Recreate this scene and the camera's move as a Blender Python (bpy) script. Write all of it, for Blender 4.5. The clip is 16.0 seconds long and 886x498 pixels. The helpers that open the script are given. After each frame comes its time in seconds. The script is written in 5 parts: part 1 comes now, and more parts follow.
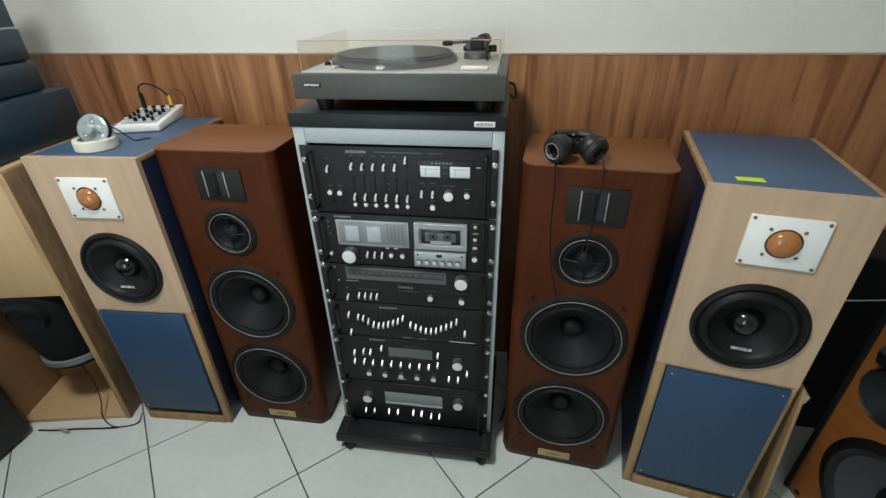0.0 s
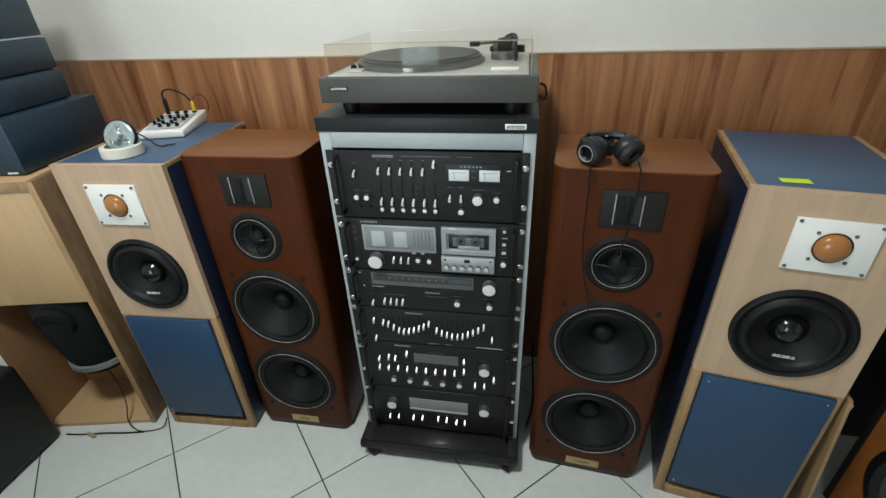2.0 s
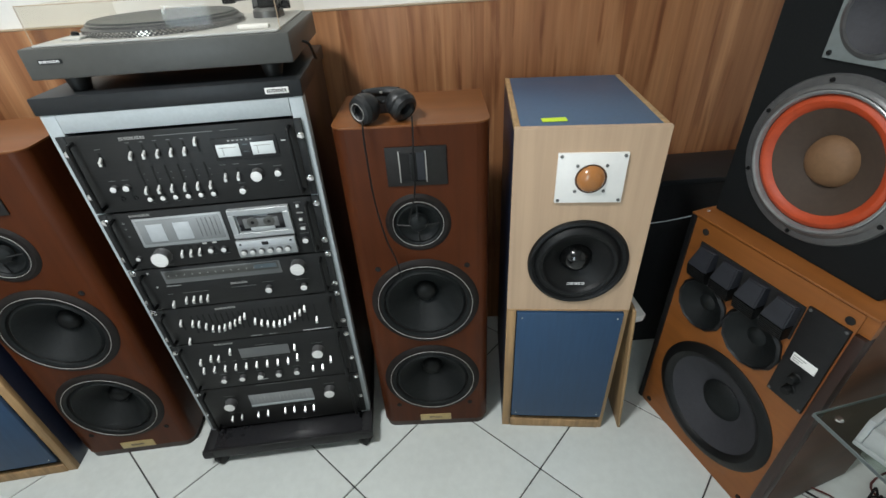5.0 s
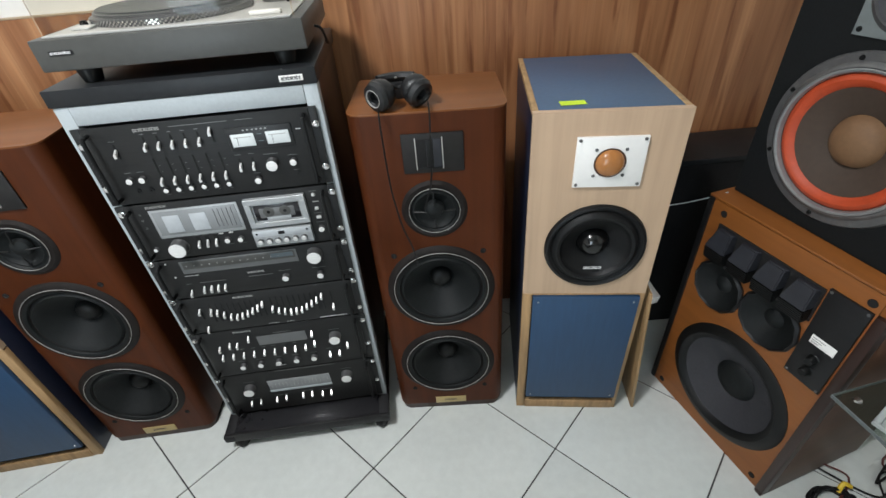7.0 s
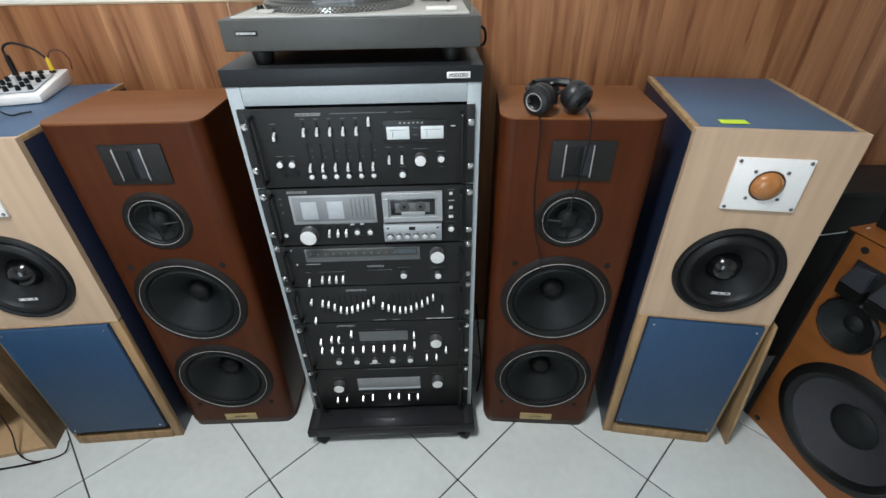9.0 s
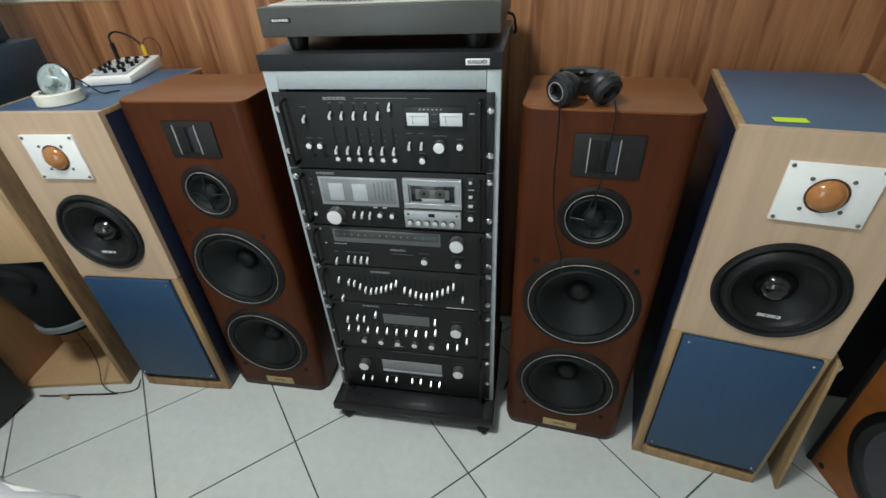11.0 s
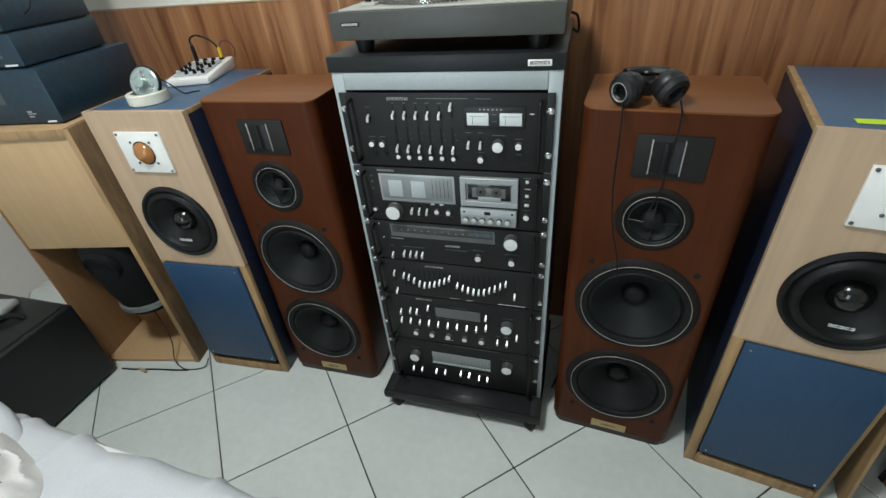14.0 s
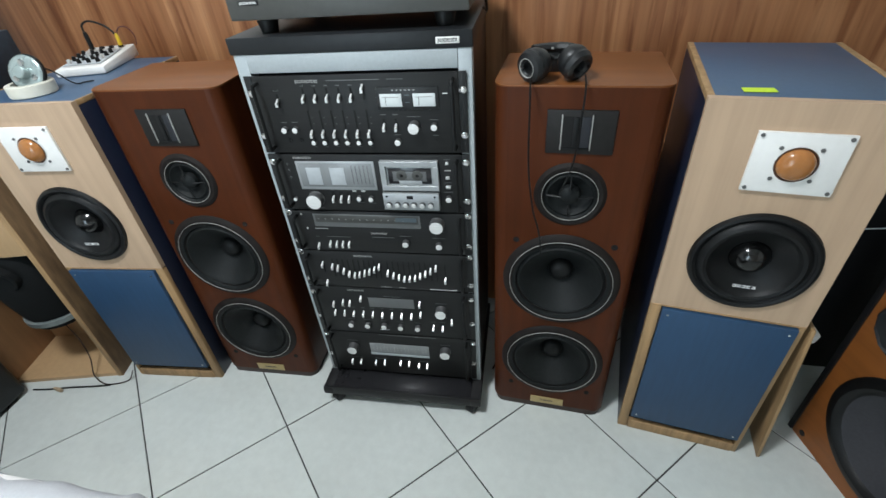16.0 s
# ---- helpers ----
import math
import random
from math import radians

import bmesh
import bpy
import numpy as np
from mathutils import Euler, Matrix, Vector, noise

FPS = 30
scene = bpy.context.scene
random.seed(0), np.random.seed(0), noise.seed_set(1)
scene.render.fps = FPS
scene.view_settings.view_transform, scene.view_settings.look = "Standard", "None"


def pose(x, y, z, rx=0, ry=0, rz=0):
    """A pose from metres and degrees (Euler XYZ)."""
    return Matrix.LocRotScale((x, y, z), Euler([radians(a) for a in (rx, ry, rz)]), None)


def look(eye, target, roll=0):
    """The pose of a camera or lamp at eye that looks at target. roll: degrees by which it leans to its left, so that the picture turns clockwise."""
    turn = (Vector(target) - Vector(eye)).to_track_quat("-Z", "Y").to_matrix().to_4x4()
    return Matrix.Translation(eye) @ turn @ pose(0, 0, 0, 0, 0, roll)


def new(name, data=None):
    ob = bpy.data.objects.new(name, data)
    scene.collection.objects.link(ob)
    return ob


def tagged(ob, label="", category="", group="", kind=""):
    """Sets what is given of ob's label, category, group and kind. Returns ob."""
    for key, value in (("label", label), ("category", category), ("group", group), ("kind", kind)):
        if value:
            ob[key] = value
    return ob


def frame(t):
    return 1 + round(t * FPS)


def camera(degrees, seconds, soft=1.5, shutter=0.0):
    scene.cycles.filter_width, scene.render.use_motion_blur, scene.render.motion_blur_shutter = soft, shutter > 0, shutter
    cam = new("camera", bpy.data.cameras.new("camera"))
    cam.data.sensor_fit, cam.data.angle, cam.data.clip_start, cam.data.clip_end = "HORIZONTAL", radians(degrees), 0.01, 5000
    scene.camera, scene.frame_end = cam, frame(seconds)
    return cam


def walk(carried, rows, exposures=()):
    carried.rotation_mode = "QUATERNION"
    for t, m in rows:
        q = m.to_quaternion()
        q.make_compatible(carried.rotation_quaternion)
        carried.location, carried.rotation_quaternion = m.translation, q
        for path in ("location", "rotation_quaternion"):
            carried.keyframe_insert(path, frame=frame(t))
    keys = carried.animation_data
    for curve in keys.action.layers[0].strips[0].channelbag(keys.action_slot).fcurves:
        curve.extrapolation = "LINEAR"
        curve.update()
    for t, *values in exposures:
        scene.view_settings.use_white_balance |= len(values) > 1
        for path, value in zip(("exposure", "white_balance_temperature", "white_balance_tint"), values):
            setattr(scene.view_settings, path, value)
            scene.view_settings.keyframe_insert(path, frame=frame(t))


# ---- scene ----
cam = camera(89.0, 16.0, shutter=0.4)
PATH = [
    (0, (0.304, 0.003, 1.361), (-0.032, 1.704, 0.364), -1.2),
    (0.5, (0.3, 0.019, 1.361), (-0.059, 1.718, 0.368), -1.7),
    (1, (0.286, 0.025, 1.366), (-0.085, 1.721, 0.374), -2.0),
    (1.5, (0.264, 0.022, 1.362), (-0.117, 1.719, 0.374), -2.2),
    (2, (0.259, 0.021, 1.363), (-0.128, 1.711, 0.366), -2.4),
    (2.5, (0.274, 0.018, 1.365), (-0.114, 1.706, 0.365), -2.7),
    (3, (0.286, 0.015, 1.365), (-0.082, 1.702, 0.355), -3.3),
    (3.5, (0.321, 0.022, 1.352), (0.113, 1.73, 0.331), -2.7),
    (4, (0.364, 0.029, 1.331), (0.357, 1.747, 0.307), -2.5),
    (4.2, (0.39, 0.036, 1.328), (0.463, 1.745, 0.29), -2.8),
    (6.3, (0.533, 0.096, 1.322), (0.589, 1.697, 0.125), -3.9),
    (6.5, (0.509, 0.086, 1.332), (0.565, 1.689, 0.138), -4.0),
    (7, (0.447, 0.083, 1.338), (0.496, 1.688, 0.146), -4.5),
    (7.5, (0.409, 0.083, 1.336), (0.671, 1.672, 0.15), -3.3),
    (8, (0.321, 0.079, 1.333), (0.592, 1.685, 0.173), -2.5),
    (8.5, (0.23, 0.079, 1.327), (0.319, 1.723, 0.191), -0.5),
    (9, (0.184, 0.089, 1.316), (0.159, 1.74, 0.188), -0.9),
    (9.2, (0.166, 0.091, 1.304), (0.145, 1.747, 0.182), -0.7),
    (11.3, (0.352, 0.098, 1.297), (-0.126, 1.672, 0.158), -4.1),
    (11.5, (0.347, 0.098, 1.299), (-0.176, 1.653, 0.155), -4.7),
    (12, (0.332, 0.095, 1.302), (-0.222, 1.633, 0.151), -5.0),
    (12.5, (0.309, 0.083, 1.311), (-0.282, 1.612, 0.165), -5.3),
    (13, (0.299, 0.077, 1.312), (-0.297, 1.604, 0.167), -5.2),
    (13.5, (0.306, 0.072, 1.316), (-0.287, 1.603, 0.174), -5.3),
    (14, (0.323, 0.076, 1.317), (-0.26, 1.612, 0.177), -5.4),
    (14.5, (0.351, 0.08, 1.301), (-0.196, 1.626, 0.157), -5.2),
    (15, (0.374, 0.089, 1.289), (-0.096, 1.651, 0.132), -4.8),
    (15.5, (0.375, 0.09, 1.288), (-0.058, 1.655, 0.119), -4.8),
    (16, (0.386, 0.093, 1.286), (0.004, 1.664, 0.108), -4.7),
]
EXPOSURES = [
    (0.0, -0.37, 6530, 11), (3.0, -0.37, 6530, 11), (3.6, -0.28, 6520, 12), (4.2, -0.17, 6500, 13), (6.3, 0.04, 6470, 16), (8.2, 0.03, 6520, 18),
    (9.2, -0.09, 6260, 16), (11.3, -0.33, 6450, 11), (14.0, -0.35, 6400, 10), (15.0, -0.18, 6250, 11), (16.0, -0.07, 6200, 13),
]
walk(cam, [(t, look(eye, target, roll)) for t, eye, target, roll in PATH], EXPOSURES)

# ---- light ----
ROOM = (-2.3, 2.3, -2.6, 1.5, 2.7)  # x0, x1, y0, y1 (panelled wall), ceiling height
world = bpy.data.worlds.new("world")
scene.world = world
world.use_nodes = True
wn = world.node_tree.nodes
sky = wn.new("ShaderNodeTexSky")
sky.sky_type, sky.sun_disc = "NISHITA", False
sky.sun_elevation, sky.sun_rotation = radians(40), radians(200)
world.node_tree.links.new(sky.outputs[0], wn["Background"].inputs[0])
wn["Background"].inputs[1].default_value = 0.1


def area_lamp(name, m, sx, sy, watts, colour, shape="RECTANGLE"):
    d = bpy.data.lights.new(name, "AREA")
    d.shape, d.size, d.size_y, d.energy, d.color = shape, sx, sy, watts, colour
    ob = new(name, d)
    ob.matrix_world = m
    return ob


LAMP = (-0.35, 0.1, 2.6)
area_lamp("ceiling_lamp_light", pose(LAMP[0], LAMP[1], LAMP[2] - 0.03), 0.34, 0.34, 47, (0.95, 1.0, 0.985), "DISK")
# daylight through the glazed door behind the camera
area_lamp("door_daylight", look((-0.75, -2.53, 1.02), (-0.55, 1.0, 0.9)), 0.85, 1.9, 35, (0.72, 0.92, 1.0))


# ---- materials ----
def material(name, colour, rough=0.5, metal=0.0, grain=0.12, scale=60.0, stretch=(1, 1, 1), bump=0.0, coat=0.0, stain=0.12, second=None, spec=0.5, per_object=0.0):
    """A surface with fine grain and broad stains; colour (and second, mixed in by the grain) are real base colours."""
    m = bpy.data.materials.new(name)
    m.use_nodes = True
    n, l = m.node_tree.nodes, m.node_tree.links
    b = n["Principled BSDF"]
    co = n.new("ShaderNodeTexCoord")
    mp = n.new("ShaderNodeMapping")
    mp.inputs["Scale"].default_value = stretch
    l.new(co.outputs["Object"], mp.inputs[0])
    fine = n.new("ShaderNodeTexNoise")
    fine.inputs["Scale"].default_value, fine.inputs["Detail"].default_value, fine.inputs["Roughness"].default_value = scale, 6, 0.6
    l.new(mp.outputs[0], fine.inputs[0])
    broad = n.new("ShaderNodeTexNoise")
    broad.inputs["Scale"].default_value, broad.inputs["Detail"].default_value = 4.0, 3
    l.new(co.outputs["Object"], broad.inputs[0])
    dark = second or tuple(c * (1 - 2 * grain) for c in colour)
    ramp = n.new("ShaderNodeValToRGB")
    ramp.color_ramp.elements[0].position, ramp.color_ramp.elements[1].position = 0.32, 0.68
    ramp.color_ramp.elements[0].color, ramp.color_ramp.elements[1].color = (*dark, 1), (*colour, 1)
    l.new(fine.outputs[0], ramp.inputs[0])
    spread = n.new("ShaderNodeMapRange")
    spread.inputs["From Min"].default_value, spread.inputs["From Max"].default_value = 0.3, 0.7
    spread.inputs["To Min"].default_value, spread.inputs["To Max"].default_value = 1 - stain, 1.0
    l.new(broad.outputs[0], spread.inputs[0])
    value = spread.outputs[0]
    if per_object:
        info = n.new("ShaderNodeObjectInfo")
        vary = n.new("ShaderNodeMapRange")
        vary.inputs["To Min"].default_value, vary.inputs["To Max"].default_value = 1 - per_object, 1.0
        l.new(info.outputs["Random"], vary.inputs[0])
        mul = n.new("ShaderNodeMath")
        mul.operation = "MULTIPLY"
        l.new(value, mul.inputs[0]), l.new(vary.outputs[0], mul.inputs[1])
        value = mul.outputs[0]
    mix = n.new("ShaderNodeVectorMath")
    mix.operation = "SCALE"
    l.new(ramp.outputs[0], mix.inputs[0]), l.new(value, mix.inputs["Scale"])
    l.new(mix.outputs[0], b.inputs["Base Color"])
    b.inputs["Metallic"].default_value, b.inputs["Coat Weight"].default_value = metal, coat
    b.inputs["Specular IOR Level"].default_value = spec
    wear = n.new("ShaderNodeMapRange")
    wear.inputs["To Min"].default_value, wear.inputs["To Max"].default_value = max(0.02, rough - 0.08), min(1, rough + 0.08)
    l.new(broad.outputs[0], wear.inputs[0]), l.new(wear.outputs[0], b.inputs["Roughness"])
    if bump:
        bp = n.new("ShaderNodeBump")
        bp.inputs["Strength"].default_value, bp.inputs["Distance"].default_value = bump, 0.002
        l.new(fine.outputs[0], bp.inputs["Height"]), l.new(bp.outputs[0], b.inputs["Normal"])
    return m


def glassy(name, colour, rough=0.03, strength=0.35):
    """Thin clear sheet: mostly straight through, the rest a gloss."""
    m = bpy.data.materials.new(name)
    m.use_nodes = True
    n, l = m.node_tree.nodes, m.node_tree.links
    n.remove(n["Principled BSDF"])
    clear, gloss, mix = n.new("ShaderNodeBsdfTransparent"), n.new("ShaderNodeBsdfGlossy"), n.new("ShaderNodeMixShader")
    clear.inputs[0].default_value = (*colour, 1)
    gloss.inputs["Roughness"].default_value = rough
    lw = n.new("ShaderNodeLayerWeight")
    lw.inputs[0].default_value = 0.35
    pw = n.new("ShaderNodeMath")
    pw.operation, pw.inputs[1].default_value = "POWER", 4.0
    fac = n.new("ShaderNodeMapRange")
    fac.inputs["To Min"].default_value, fac.inputs["To Max"].default_value = 0.03, strength
    l.new(lw.outputs["Facing"], pw.inputs[0]), l.new(pw.outputs[0], fac.inputs[0])
    l.new(fac.outputs[0], mix.inputs[0]), l.new(clear.outputs[0], mix.inputs[1]), l.new(gloss.outputs[0], mix.inputs[2])
    l.new(mix.outputs[0], n["Material Output"].inputs[0])
    return m


def panelling_material(name):
    """Vertical-grain wood laminate: strips of different tone with dark streaks along z."""
    m = bpy.data.materials.new(name)
    m.use_nodes = True
    n, l = m.node_tree.nodes, m.node_tree.links
    b = n["Principled BSDF"]
    co = n.new("ShaderNodeTexCoord")

    def noise_at(stretch, scale, detail, distort=0.0):
        mp = n.new("ShaderNodeMapping")
        mp.inputs["Scale"].default_value = stretch
        l.new(co.outputs["Object"], mp.inputs[0])
        t = n.new("ShaderNodeTexNoise")
        t.inputs["Scale"].default_value, t.inputs["Detail"].default_value, t.inputs["Distortion"].default_value = scale, detail, distort
        l.new(mp.outputs[0], t.inputs[0])
        return t.outputs[0]

    strips, grain, streak = noise_at((1, 1, 0.06), 26, 2), noise_at((1, 1, 0.035), 120, 6), noise_at((1, 1, 0.085), 30, 5, 0.6)

    def calc(operation, a, b):
        c = n.new("ShaderNodeMath")
        c.operation = operation
        for k, v in enumerate((a, b)):
            if isinstance(v, (int, float)):
                c.inputs[k].default_value = v
            else:
                l.new(v, c.inputs[k])
        return c.outputs[0]

    # staves of uneven width, each with a tone of its own
    xyz = n.new("ShaderNodeSeparateXYZ")
    l.new(co.outputs["Object"], xyz.inputs[0])
    wob = noise_at((1, 0, 0), 5.0, 1)
    stave = calc("FLOOR", calc("ADD", calc("MULTIPLY", xyz.outputs[0], 25.0), calc("MULTIPLY", wob, 3.0)), 0)
    tone = n.new("ShaderNodeTexWhiteNoise")
    tone.noise_dimensions = "1D"
    l.new(stave, tone.inputs["W"])
    strips = calc("ADD", calc("MULTIPLY", strips, 0.8), calc("MULTIPLY", tone.outputs["Value"], 0.2))
    ramp = n.new("ShaderNodeValToRGB")
    ramp.color_ramp.elements[0].position, ramp.color_ramp.elements[1].position = 0.28, 0.72
    ramp.color_ramp.elements[0].color, ramp.color_ramp.elements[1].color = (0.275, 0.108, 0.044, 1), (0.52, 0.255, 0.116, 1)
    mid = ramp.color_ramp.elements.new(0.5)
    mid.color = (0.385, 0.167, 0.07, 1)
    l.new(strips, ramp.inputs[0])
    dark = n.new("ShaderNodeValToRGB")
    dark.color_ramp.elements[0].position, dark.color_ramp.elements[1].position = 0.34, 0.47
    dark.color_ramp.elements[0].color, dark.color_ramp.elements[1].color = (0.62, 0.53, 0.48, 1), (1, 1, 1, 1)
    l.new(streak, dark.inputs[0])
    fine = n.new("ShaderNodeMapRange")
    fine.inputs["From Min"].default_value, fine.inputs["From Max"].default_value = 0.3, 0.7
    fine.inputs["To Min"].default_value = 0.8
    l.new(grain, fine.inputs[0])
    one = n.new("ShaderNodeMix")
    one.data_type, one.blend_type = "RGBA", "MULTIPLY"
    one.inputs["Factor"].default_value = 1
    l.new(ramp.outputs[0], one.inputs[6]), l.new(dark.outputs[0], one.inputs[7])
    two = n.new("ShaderNodeVectorMath")
    two.operation = "SCALE"
    l.new(one.outputs[2], two.inputs[0]), l.new(fine.outputs[0], two.inputs["Scale"])
    l.new(two.outputs[0], b.inputs["Base Color"])
    b.inputs["Roughness"].default_value = 0.42
    bp = n.new("ShaderNodeBump")
    bp.inputs["Strength"].default_value, bp.inputs["Distance"].default_value = 0.12, 0.001
    l.new(grain, bp.inputs["Height"]), l.new(bp.outputs[0], b.inputs["Normal"])
    return m


